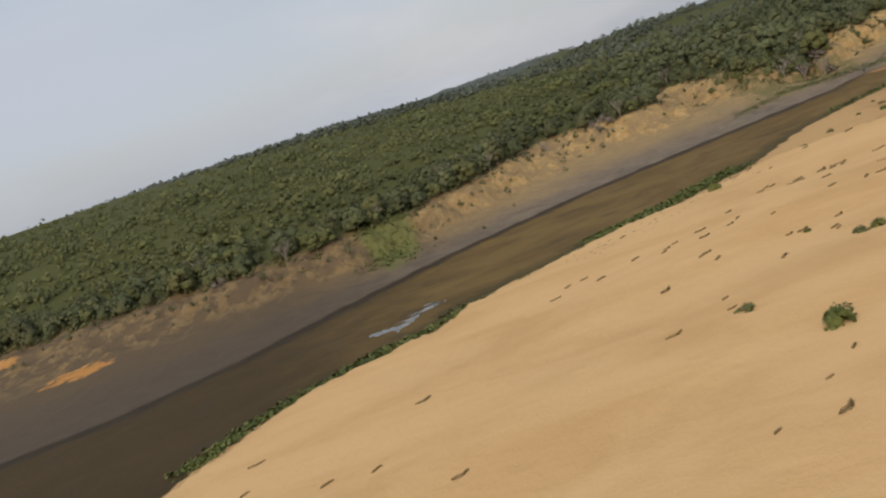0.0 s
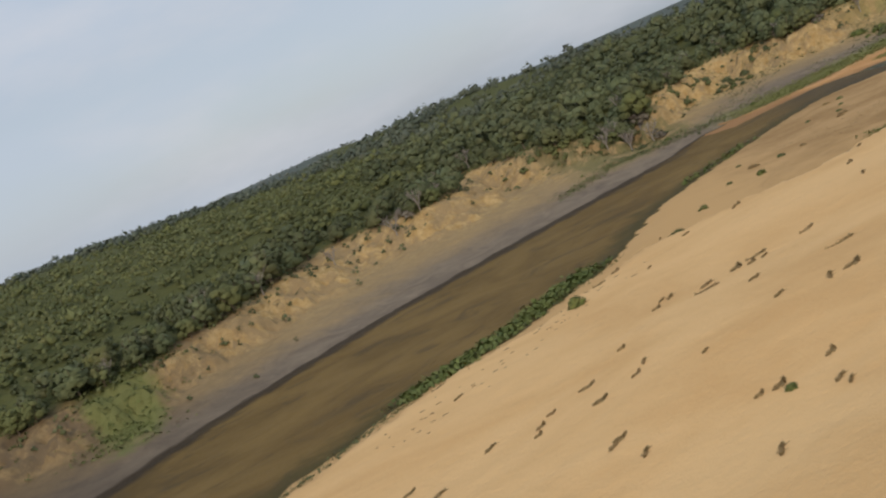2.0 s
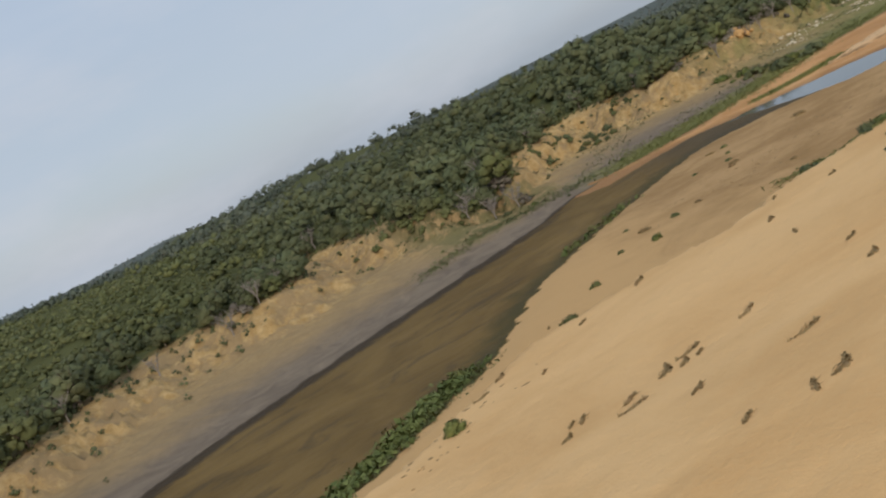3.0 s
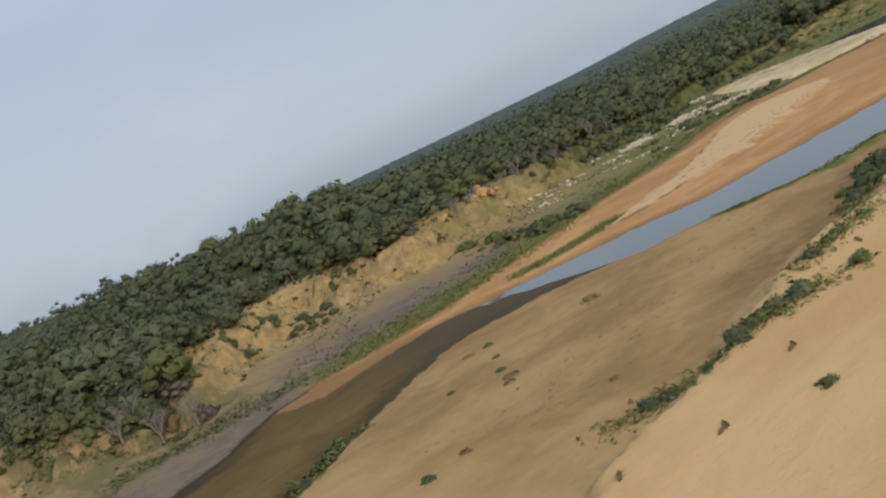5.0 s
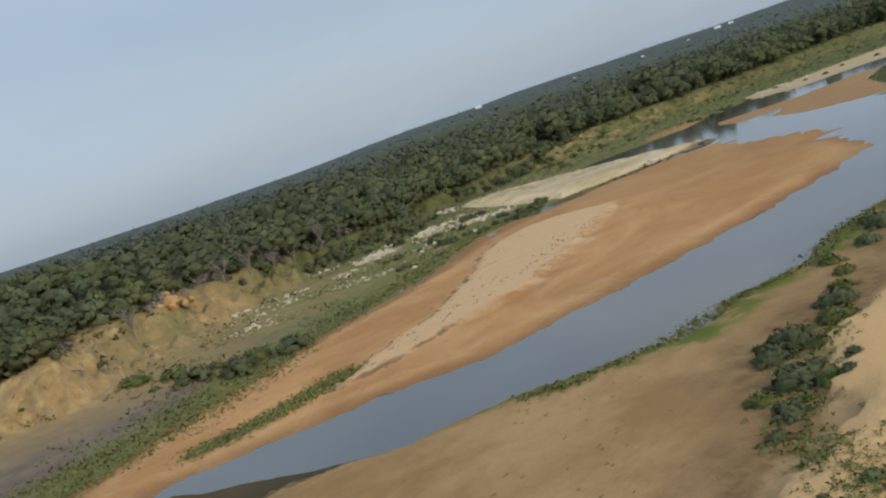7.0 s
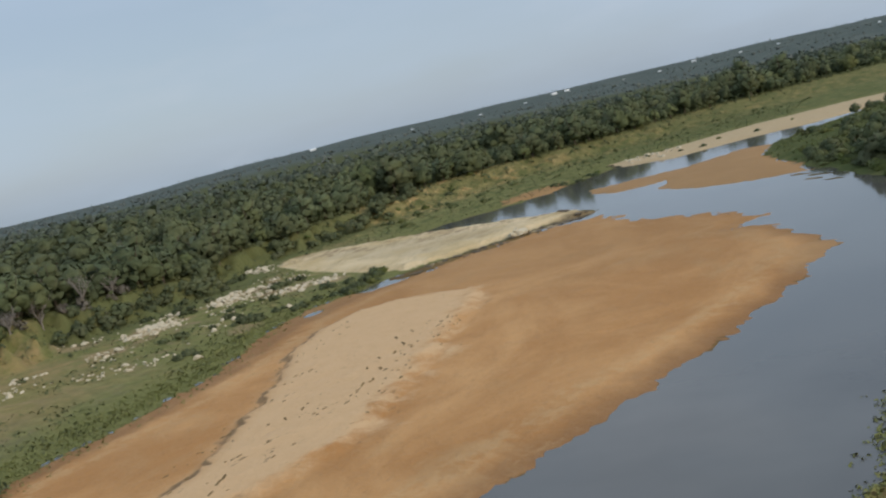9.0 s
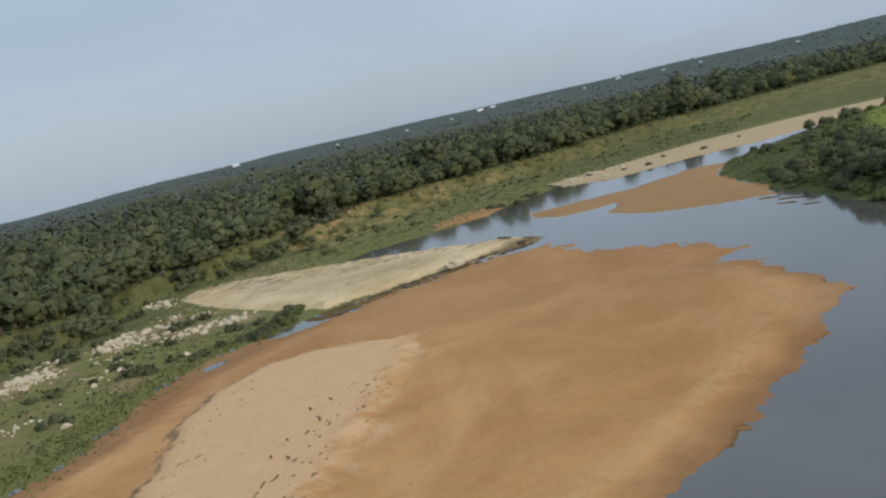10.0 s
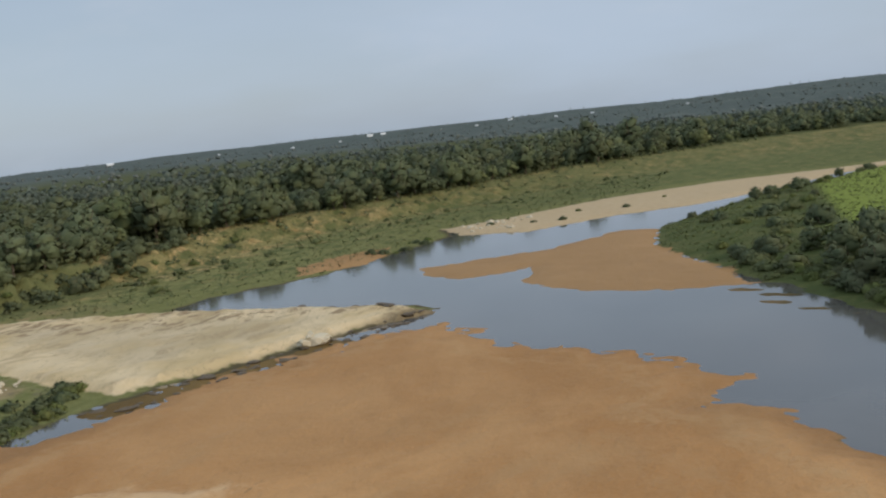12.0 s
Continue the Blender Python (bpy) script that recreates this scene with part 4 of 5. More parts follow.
for x, y, nx, ny in crest_line(9.0):
    if -90 < x < 335 and bare_rng.random() < 0.5:
        d = bare_rng.uniform(-1.5, 9)
        bare_at.append((x + nx * d + bare_rng.uniform(-2, 2), y + ny * d + bare_rng.uniform(-2, 2)))
for k, (x, y) in enumerate(bare_at):
    m = pose(x, y, ground_at(x, y) - 0.15, 0, 0, 67 * k)
    if k < 3:
        BARE[k].matrix_basis = m
    else:
        copy_thing(BARE[k % 3], m)


# ---- shrubs ----
def shrub_parts(root, seed, width, high, material, lumps, sprays):
    r = np.random.default_rng(seed)
    pieces = dome(r, 0, 0, -0.1, width, high, lumps, sprays, width * 0.042, 0.5, 0.12)
    for k in range(3):
        a, d = r.uniform(0, 6.283), width * r.uniform(0.34, 0.5)
        w = width * r.uniform(0.3, 0.5)
        pieces += dome(r, math.cos(a) * d, math.sin(a) * d, -0.1, w, high * r.uniform(0.35, 0.6), 3, sprays // 2, width * 0.03, 0.6, 0.15)
    part_ob = new("foliage", foliage_mesh("foliage", pieces, material))
    part_ob.parent = root
    bm = bmesh.new()
    for k in range(5):
        a = k * 1.257 + seed
        limb(bm, (0, 0, -0.3), (math.cos(a) * width * 0.25, math.sin(a) * width * 0.25, high * 0.6), 0.05, 0.02, 4)
    me = bpy.data.meshes.new("stems")
    bm.to_mesh(me)
    bm.free()
    me.materials.append(BARK)
    part_ob = new("stems", me)
    part_ob.parent = root


def make_shrub(seed, width, high, material, label, lumps=9, sprays=38):
    root = tagged(new("shrub"), label, "shrub")
    shrub_parts(root, seed, width, high, material, lumps, sprays)
    return root


def scatter(protos, places, group, sink=0.08, seed=1):
    """Puts the prototypes and their copies at (x, y, size)."""
    r = random.Random(seed)
    for k, (x, y, size) in enumerate(places):
        proto = protos[k % len(protos)]
        m = pose(x, y, ground_at(x, y) - sink, 0, 0, r.uniform(0, 360))
        if k < len(protos):
            ob = proto
            ob.matrix_basis = m
        else:
            ob = copy_thing(proto, m)
        ob.scale = (size, size, size * r.uniform(0.85, 1.15))
        tagged(ob, "", "", group)


def around(centres, count, spread, small, large, seed):
    r = random.Random(seed)
    return [(cx + r.gauss(0, spread), cy + r.gauss(0, spread), r.uniform(small, large)) for cx, cy in centres for _ in range(count)]


# round bushes on the open sand
scatter([make_shrub(41, 3.4, 1.7, LEAF_FRESH, "round olive green bush on the pale sand"), make_shrub(42, 3.0, 1.4, LEAF_OLIVE, "low olive bush on the pale sand")],
        [(36, 107, 1.15), (53, 139, 0.8), (55.5, 138.5, 0.7), (31, 121, 0.8), (55, 210.5, 0.95), (81, 229, 0.9), (50, 150, 0.4), (91, 238, 0.6), (106, 243, 0.6), (102, 247.5, 0.5), (149, 222, 0.8), (123, 211, 0.6)],
        "bushes on the sand", 0.1, 2)
# low brown scrub on the damp flat
scatter([make_shrub(48, 3.2, 0.9, LEAF_CREEP, "low brown scrub on the damp flat"), make_shrub(49, 2.6, 1.0, LEAF_OLIVE, "small olive bush on the damp flat")],
        [(110, 252, 0.65), (115, 250, 0.75), (120, 250, 0.45), (111, 259, 0.5), (136, 260, 0.5), (145, 272, 0.55), (161, 269, 0.85), (150, 279, 0.6), (147, 280, 0.55), (140, 266, 0.6), (138, 262, 0.65), (135, 270, 0.5), (133, 241, 0.4)],
        "scrub on the damp flat", 0.08, 2)
# the line of bushes on the scarp beside the damp flat
strip = [(143, 225), (141, 226.5), (138.5, 227), (136, 227.5), (132, 228), (128, 230), (126, 231), (161, 231), (158, 230.5), (154, 230), (165, 230), (185, 239), (188, 239.5), (196, 239.5), (192, 240), (200, 241), (175, 238.5)]
scatter([make_shrub(43, 3.8, 1.8, LEAF, "dark green bush on the low sand scarp", 10), make_shrub(44, 3.2, 1.3, LEAF_OLIVE, "leafy green bush on the low sand scarp", 9),
         make_shrub(45, 3.4, 1.2, LEAF_FRESH, "olive scrub on the low sand scarp", 9)],
        [(x, y, 0.9 if k < 4 else 0.62) for k, (x, y) in enumerate(strip)] + around(strip, 2, 1.7, 0.25, 0.45, 4), "bushes along the scarp", 0.1, 3)
# bushes near the right water's edge further on
scatter([make_shrub(46, 4.4, 2.0, LEAF, "dense dark bush above the water's edge", 11), make_shrub(47, 3.6, 1.4, LEAF_FRESH, "bright green bush at the water's edge", 9)],
        [(233, 244, 0.9), (220, 246.5, 0.8), (194, 243, 1.0), (200, 241, 1.1), (191, 244, 0.8), (182, 242, 0.8), (185, 240, 1.0), (184, 237, 0.7), (179, 239, 0.7), (236, 246, 0.8), (205, 242, 0.9), (210, 243, 0.8), (226, 244, 0.7), (215, 244, 0.7), (245, 241, 0.9), (240, 243, 0.7), (252, 240, 1.0)] + around([(194, 242.5), (184, 239), (246, 241)], 3, 2.2, 0.3, 0.6, 31),
        "bushes above the right bank", 0.1, 5)
# scrub on the broken slope below the woods
slope = []
pick = random.Random(9)
for x, y, nx, ny in crest_line(2.3):
    for low, high, chance in ((-11, -1, 0.8), (-24, -11, 0.14)):
        if -120 < x < 700 and pick.random() < chance * (1.0 if x < 330 else 0.7):
            d = pick.uniform(low, high)
            slope.append((x + nx * d + pick.uniform(-1.5, 1.5), y + ny * d + pick.uniform(-1.5, 1.5), pick.uniform(0.35, 1.0) * (1 if low > -10 else 0.5)))
slope += around([(52, 346), (62, 343), (44, 342), (72, 348), (171, 372), (178, 380), (185, 378), (192, 378), (164, 374), (98, 376), (176, 366)], 5, 4.5, 0.45, 1.1, 41)
slope.sort(key=lambda p: abs(p[0] - 160))
scrub_far, slope = slope[110:], slope[:110]
scatter([make_shrub(51, 3.4, 2.2, LEAF, "dark scrub on the broken earth slope"), make_shrub(52, 3.0, 1.8, LEAF_OLIVE, "olive scrub on the broken earth slope"), make_shrub(53, 2.6, 1.6, LEAF, "small dark scrub on the broken earth slope")],
        slope, "scrub on the bank slope", 0.1, 6)
woods("scrub", "dark scrub dotted over the bank slope", [p[:2] for p in scrub_far], LEAF, 1.0, 2.6, 3, 24, 14, 0.85, 0.06)
# taller bushes hiding the foot of the woods
foot_line = [(300, 391), (306, 393.5), (311, 394.5), (316, 395), (321, 393.5), (326, 395.5), (331, 396), (336, 394.5), (342, 395), (347, 399), (353, 403), (359, 405.5), (366, 405.5), (373, 405), (380, 404.5), (388, 404.5), (396, 403.5),
             (404, 401), (413, 400), (422, 400), (431, 400), (441, 402), (452, 404), (463, 405)]
foot_bush = [p[:2] for p in around(foot_line, 4, 2.1, 1, 1, 43)]
near_foot = around([(109, 360), (112.5, 356.5), (115.5, 351), (120, 347), (125, 347), (129, 349), (133, 349), (137, 350), (141, 354), (130.5, 345)], 4, 2.0, 1, 1, 44) + around([(160, 369), (165, 371), (177, 376), (196, 378), (200, 379)], 4, 2.6, 1, 1, 45)
woods("bushes", "dark rounded bushes hiding the foot of the woods", foot_bush, LEAF, 2.6, 6.2, 7, 46, 32, 0.8)
woods("bushes", "olive and green bushes running down a spur of the bank", [p[:2] for p in near_foot], LEAF_OLIVE, 1.8, 4.4, 6, 47, 34, 0.75)
among = around([(304, 357), (309, 361), (317, 366), (324, 363), (329, 353), (312, 352), (296, 364), (321, 384), (327, 386), (314, 387), (345, 388), (352, 393), (320, 375), (341, 369), (335, 370)], 3, 1.9, 1, 1, 48) + around([(322, 345.5), (316, 349), (311, 350), (305, 353.5), (291, 350), (283, 352), (327, 345), (333, 348)], 3, 1.4, 1, 1, 50)
woods("bushes", "leafy green bushes growing among the pale stones", [p[:2] for p in among], LEAF, 1.4, 3.6, 5, 49, 36, 0.45)
bank_bush = [p[:2] for p in around([(430, 390), (438, 384), (447, 388), (455, 380), (462, 374), (470, 382), (478, 368), (486, 376), (494, 384), (500, 366), (508, 358), (516, 372), (526, 352), (536, 362), (548, 344), (420, 386), (412, 391), (446, 372), (560, 338), (575, 330), (590, 318), (605, 312), (622, 300), (580, 346), (600, 334), (540, 372)], 3, 5.0, 1, 1, 51)]
woods("bushes", "low olive bushes dotted over the grassy upstream bank", bank_bush, LEAF_OLIVE, 1.0, 3.2, 4, 52, 26, 0.5)
# leafy bushes on the low left bank
low_left = [(216, 343), (218, 350), (219, 336), (226, 339), (229, 334), (215, 356), (223, 374), (160, 331), (222, 345), (212, 348), (128.7, 337), (134.5, 333.5)]
scatter([make_shrub(54, 4.4, 2.2, LEAF, "spreading dark green bush on the grassy low bank", 11), make_shrub(55, 3.4, 1.6, LEAF_FRESH, "leafy bush on the grassy low bank", 9)],
        [(x, y, 1.5) for x, y in low_left[:6]] + [(x, y, 0.6) for x, y in low_left[6:]] + around([(318, 343), (322, 343), (326, 342.5), (330, 345), (333, 346.5), (336, 347.5)], 3, 1.2, 0.5, 0.85, 8)
        + around([(438, 396), (450, 394), (495, 398), (431, 416), (414, 396), (400, 398), (420, 390), (470, 395)], 2, 3.5, 0.5, 1.0, 12) + around([(447, 346), (452, 341), (458, 338), (467, 346)], 3, 2.5, 0.35, 0.7, 13)
        + [(485, 315, 0.5), (504, 314, 0.5), (504, 302, 0.5), (524, 294, 0.4), (487, 333, 0.5), (498, 331, 0.4), (485, 322, 0.4)],
        "bushes on the low bank", 0.1, 7)
# the green bank upstream
BRINK = [make_shrub(56, 4.6, 2.6, LEAF, "dark green bush crowding the upstream bank", 11), make_shrub(57, 4.0, 1.8, LEAF_OLIVE, "olive bush on the upstream bank", 10), make_shrub(58, 3.6, 1.7, LEAF_FRESH, "fresh green bush on the upstream bank", 10)]
scatter(BRINK,
        [(464, 284, 0.6), (445, 280, 0.7), (432, 274, 0.9), (442, 269, 1.1), (449, 265, 1.3), (462, 261, 1.0), (423, 261, 1.4), (405, 268, 1.1), (407, 260, 1.5), (396, 273, 0.8), (384, 270, 0.7), (412, 277, 0.7)]
        + around([(440, 274), (425, 272), (412, 266), (398, 266), (455, 270), (470, 268), (480, 262), (390, 266), (420, 268)], 2, 4.0, 0.4, 0.9, 14)
        + around([(500, 260), (540, 244), (510, 263)], 4, 4.0, 0.5, 1.0, 15), "bushes on the upstream bank", 0.1, 8)
for k, (x, y, size) in enumerate([(393, 256, 0.9), (381, 262, 0.75), (370, 258, 0.85), (374, 252, 1.0), (386, 250, 1.0), (400, 250, 0.9), (365, 250, 0.9), (404, 255, 0.8), (480, 271, 0.5), (491, 268, 0.5), (485, 262, 0.55), (513, 251, 0.5)]):
    ob = place_copy(TREES[k % 2], x, y, 77 * k, size)
    tagged(ob, "dense dark tree standing over the water" if k < 8 else "small rounded tree on the upstream bank", "", "trees on the upstream bank")
for k, (x, y, size) in enumerate([(674, 342, 2.1), (682, 335, 2.2), (666, 346, 1.7), (700, 320, 2.0), (692, 326, 1.6), (636, 352, 1.5), (712, 309, 1.6)]):
    tagged(place_copy(TREES[4 if k % 2 else 0], x, y, 50 * k, size), "tall dark tree rising above the far woods", "", "tall trees in the far woods")


# dark bushes crowding the water's edge of the upstream bank
edge_line = [(352, 254), (358, 257.5), (367, 261), (377, 265), (386, 269), (397, 273), (410, 277)]
brink = random.Random(61)
for k in range(46):
    u = brink.random() ** 1.3 * (len(edge_line) - 1.001)
    (ax, ay), (bx, by) = edge_line[int(u)], edge_line[int(u) + 1]
    x, y = ax + (bx - ax) * (u % 1) + brink.gauss(0, 0.8), ay + (by - ay) * (u % 1) - abs(brink.gauss(0, 3.0))
    ob = place_copy(BRINK[k % 3], x, y, 61 * k, brink.uniform(0.55, 1.15))
    tagged(ob, "dark overhanging bush at the upstream water's edge" if k % 3 == 0 else "", "", "bushes on the upstream bank")
for k, (x, y, size) in enumerate([(368, 255, 0.8), (378, 257, 0.9), (388, 260, 0.8), (396, 264, 0.7), (360, 251, 0.9), (383, 254, 1.0), (372, 247, 1.0), (394, 246, 0.9)]):
    tagged(place_copy(TREES[k % 2], x, y, 131 * k, size), "dense dark tree standing over the water", "", "trees on the upstream bank")
# trees on the spur of the bank
for k, (x, y, size) in enumerate([(204, 374, 0.9), (208, 371, 0.8), (212, 375, 0.9), (206, 380, 1.0), (202, 383, 0.9), (216, 381, 0.8), (210, 383, 1.0)]):
    tagged(place_copy(TREES[k % 3], x, y, 83 * k, size), "", "", "trees along the woods' edge")


# ---- creeping plants on the sand ----
def make_creeper(seed, long, wide):
    root = tagged(new("creeping_plant"), "straggling brown and olive creeping plant on the sand", "plant", "creeping plants on the sand")
    r = np.random.default_rng(seed)
    pieces = []
    for k in range(12):
        u = (k + r.uniform(-0.3, 0.3)) / 11 - 0.5
        size = wide * r.uniform(0.2, 0.46) * (1.15 - 1.5 * abs(u))
        x, y = u * long, 0.55 * wide * math.sin(3.0 * u + seed) + r.normal(0, wide * 0.12)
        pieces.append(clump(r, (x, y, 0.02), (size * 1.6, size * 0.95, 0.12), (x, y, -0.6), 20, 0.11, r.uniform(0.1, 0.8)))
    ob = new("foliage", foliage_mesh("foliage", pieces, LEAF_CREEP))
    ob.parent = root
    bm = bmesh.new()
    for k in range(8):
        x0 = r.uniform(-0.5, 0.3) * long
        limb(bm, (x0, r.normal(0, wide * 0.2), 0.05), (x0 + r.uniform(0.3, 1.2), r.normal(0, wide * 0.35), 0.14), 0.03, 0.015, 4)
    me = bpy.data.meshes.new("runners")
    bm.to_mesh(me)
    bm.free()
    me.materials.append(DEBRIS)
    ob = new("runners", me)
    ob.parent = root
    return root


CREEP = [make_creeper(61, 4.4, 0.9), make_creeper(62, 3.0, 0.9), make_creeper(63, 2.0, 0.8)]
creep_at = [(73, 192), (69, 190.5), (64, 189), (60, 191), (57, 189), (66, 181.5), (81, 192.5), (77, 180), (71, 169.5), (68, 169), (96, 192.5), (53, 146), (56, 153), (51, 166), (65, 219), (61, 216), (41, 174), (47, 172), (40, 168),
            (32, 195), (32, 205), (63, 171), (48, 180), (88, 222), (30, 124), (43, 141), (48, 152), (36, 156), (34, 170), (53, 147.5), (-6, 102), (-15, 113), (-32, 134), (-32, 123), (-9, 133), (29, 93), (27, 85), (21, 85), (22, 122)]
creep_at += [(34, 99), (63, 187), (59, 191.5), (71, 190), (78, 220), (45, 170), (-21, 115), (37, 157), (37, 152), (36, 172), (29, 172), (33, 168), (22, 167), (20, 172), (17, 171), (14, 166), (67, 182), (50, 152), (73, 190), (27, 145), (31, 130),
             (92, 186), (79, 232), (73, 228), (67, 211), (89, 223), (62, 218), (104, 214), (112, 222), (118, 217), (99, 204), (131, 219), (156, 226)]
creep_at += [(266, 307), (263.5, 305.8), (269.5, 307.4), (261, 305), (256, 303), (253.5, 302.2), (258.4, 304.2), (243, 306), (229, 302), (226.6, 301.2), (206, 302), (276, 309.5), (272.6, 308.6), (247, 307)]
for k, (x, y) in enumerate(creep_at):
    kind = k % 3 if k < 3 else (0 if k in (6, 7, 15, 20, 40) else 1 + k % 2)
    if x > 180:
        x, y = x + 1.3 * math.sin(k * 5.1), y + 1.3 * math.sin(k * 3.3)
    m = pose(x, y, ground_at(x, y) + 0.0, 0, 0, 18 + 12 * math.sin(k * 2.3))
    ob = CREEP[k] if k < 3 else copy_thing(CREEP[kind], m)
    if k < 3:
        ob.matrix_basis = m
    size = (0.55 + 0.5 * abs(math.sin(k * 1.7))) * (0.75 if x < 180 else 0.3) if k > 12 else 0.8 + 0.25 * math.sin(k)
    ob.scale = (size, size, 1)
    if x > 180:
        ob.matrix_basis = pose(x, y, ground_at(x, y), 0, 0, 14 + 16 * math.sin(k * 1.3))
        ob.scale = (0.25 + 0.35 * abs(math.sin(k * 2.1)), 0.3, 0.4)


# small flood debris lying in rows on the dry crown and by the sand's edge
pick = random.Random(53)
bits = []
for (ax, ay), (bx, by), count, wide in (((216, 302), (256, 303), 34, 2.2), ((232, 310), (262, 316), 30, 1.2), ((250, 300), (286, 306), 44, 1.2), ((262, 320), (290, 326), 16, 1.5), ((206, 299), (226, 306), 22, 1.4),
                                        ((120, 246), (160, 262), 70, 5.0), ((165, 250), (190, 262), 50, 5.0), ((20, 190), (66, 216), 60, 2.5)):
    for _ in range(count):
        u, size = pick.random(), pick.uniform(0.08, 0.26)
        x, y = ax + (bx - ax) * u + pick.gauss(0, wide), ay + (by - ay) * u + pick.gauss(0, wide)
        bits.append((LOW_BLOBS[pick.randrange(6)][0] * (size * pick.uniform(0.8, 2.6), size * pick.uniform(0.4, 0.9), 0.07) + (x, y, ground_at(x, y) + 0.01), LOW_BLOBS[0][1]))
co, tri = merged(bits)
tagged(new("debris", mesh_from("debris", co, tri, DEBRIS, False)), "brown scraps of flood debris scattered on the sand", "debris", "", "stuff")


# ---- stones ----
def stone_mesh(seed, material, flat=0.6):
    co, tri = blob(0.5, seed, 2, 0.55, flat)
    r = np.random.default_rng(seed)
    for _ in range(7):
        v = r.normal(size=3)
        v /= np.linalg.norm(v)
        h = 0.32 * r.uniform(0.7, 1.2)
        over = np.clip(co @ v - h, 0, None)
        co = co - over[:, None] * v
    return mesh_from("stone", co, tri, material, False)


def on_left(x, y):
    i, j = np.searchsorted(GX, x) - 1, np.searchsorted(GY, y) - 1
    return LAYERS["in_left"][i, j] > 0.8 or LAYERS["in_pale_bar"][i, j] > 0.8


STONES = [stone_mesh(70 + k, STONE, 0.55 + 0.1 * (k % 3)) for k in range(6)]
rubble = [(303, 377), (307, 378), (310, 380), (306, 375), (325, 377), (330, 378), (334, 378.5), (338, 377), (328, 373), (329, 365), (333, 363), (336, 360.5), (338, 357), (337, 354), (364, 395), (368, 397)]
rubble_low = [(297, 354), (299.5, 352), (302, 349.5), (299, 389), (291, 373), (287, 371), (286, 349.5), (307, 363), (317, 369), (281, 357), (276, 361), (318, 383), (345, 372), (347, 380), (262, 378), (246, 360), (250, 362), (274, 376), (256, 369), (268, 370)]
pick = random.Random(17)
stone_places = [(x + pick.gauss(0, 2.3), y + pick.gauss(0, 2.0), pick.uniform(0.45, 1.9)) for x, y in rubble for _ in range(11)]
stone_places += [(x + pick.gauss(0, 1.9), y + pick.gauss(0, 1.5), pick.uniform(0.45, 1.6)) for x, y in rubble_low for _ in range(4)]
stone_places += [(480 + pick.uniform(-8, 20), 333 + pick.uniform(-9, 8), pick.uniform(0.6, 1.7)) for _ in range(46)]
stone_places = [p for p in stone_places if ground_at(p[0], p[1]) > 0.25 and on_left(p[0], p[1])][:292]
for k, (x, y, size) in enumerate(stone_places):
    ob = tagged(new("stone", STONES[k % 6]), "pale angular stone lying on the grassy bank", "stone", "stones on the bank")
    ob.matrix_basis = pose(x, y, ground_at(x, y) + size * 0.08, pick.uniform(-15, 15), pick.uniform(-15, 15), pick.uniform(0, 360))
    ob.scale = (size * pick.uniform(0.8, 1.5), size, size * 0.8)
gravel = []
for x, y in rubble + rubble_low:
    for _ in range(24 if (x, y) in rubble else 14):
        gx, gy, size = x + pick.gauss(0, 2.8), y + pick.gauss(0, 2.5), pick.uniform(0.2, 0.6)
        if ground_at(gx, gy) > 0.25 and on_left(gx, gy):
            gravel.append((LOW_BLOBS[pick.randrange(6)][0] * (size * 0.7, size * 0.5, size * 0.4) + (gx, gy, ground_at(gx, gy) + 0.05), LOW_BLOBS[0][1]))
co, tri = merged(gravel)
tagged(new("rubble", mesh_from("rubble", co, tri, STONE, False)), "small pale stones strewn over the bank", "stones", "", "stuff")
for x, y, size in ((281, 347, 1.3), (300, 359, 1.1), (314, 353, 1.2), (386, 267, 1.6)):
    ob = tagged(new("stone", STONES[2]), "white stone standing out from the green bank", "stone")
    ob.matrix_basis = pose(x, y, ground_at(x, y) + 0.15, 0, 0, x * 7)
    ob.scale = (size * 1.3, size, size)
wet = [stone_mesh(90 + k, DARK_STONE, 0.5) for k in range(3)]
pick = random.Random(29)
for k in range(54):
    u, side = pick.random(), pick.choice((-1, -1, 1))
    x, y = 326 + 49 * u, 338.2 - 22.5 * u
    x, y = x + 0.42 * side * pick.uniform(0.2, 2.6) * -1, y + 0.9 * side * pick.uniform(0.2, 2.6) * -1
    size = pick.uniform(0.5, 1.5)
    ob = tagged(new("stone", wet[k % 3]), "dark wet stone along the narrow stream", "stone", "wet stones by the stream")
    ob.matrix_basis = pose(x, y, max(ground_at(x, y), -0.05) + size * 0.05, pick.uniform(-10, 10), pick.uniform(-10, 10), pick.uniform(-60, 10))
    ob.scale = (size * pick.uniform(1.1, 2.0), size, size * 0.6)
for k in range(16):
    u = pick.random()
    x, y = 377 + 9 * u + pick.gauss(0, 0.9), 319 + 21 * u + pick.gauss(0, 0.9)
    size = pick.uniform(0.7, 1.7)
    ob = tagged(new("stone", wet[k % 3]), "dark brown slab broken from the end of the rock shelf", "stone", "slabs on the rock shelf")
    ob.matrix_basis = pose(x, y, max(ground_at(x, y), 0) + size * 0.08, pick.uniform(-8, 8), pick.uniform(-8, 8), pick.uniform(40, 90))
    ob.scale = (size * pick.uniform(1.2, 2.2), size, size * 0.5)
rock = tagged(new("boulder"), "cracked cream boulder at the edge of the rock shelf", "boulder")
rock.matrix_basis = pose(356.5, 325.2, max(0, ground_at(356.5, 325.2)) + 0.2, 0, 0, -25)
CREAM = [stone_mesh(74 + 3 * k, BOULDER, 0.7) for k in range(3)]
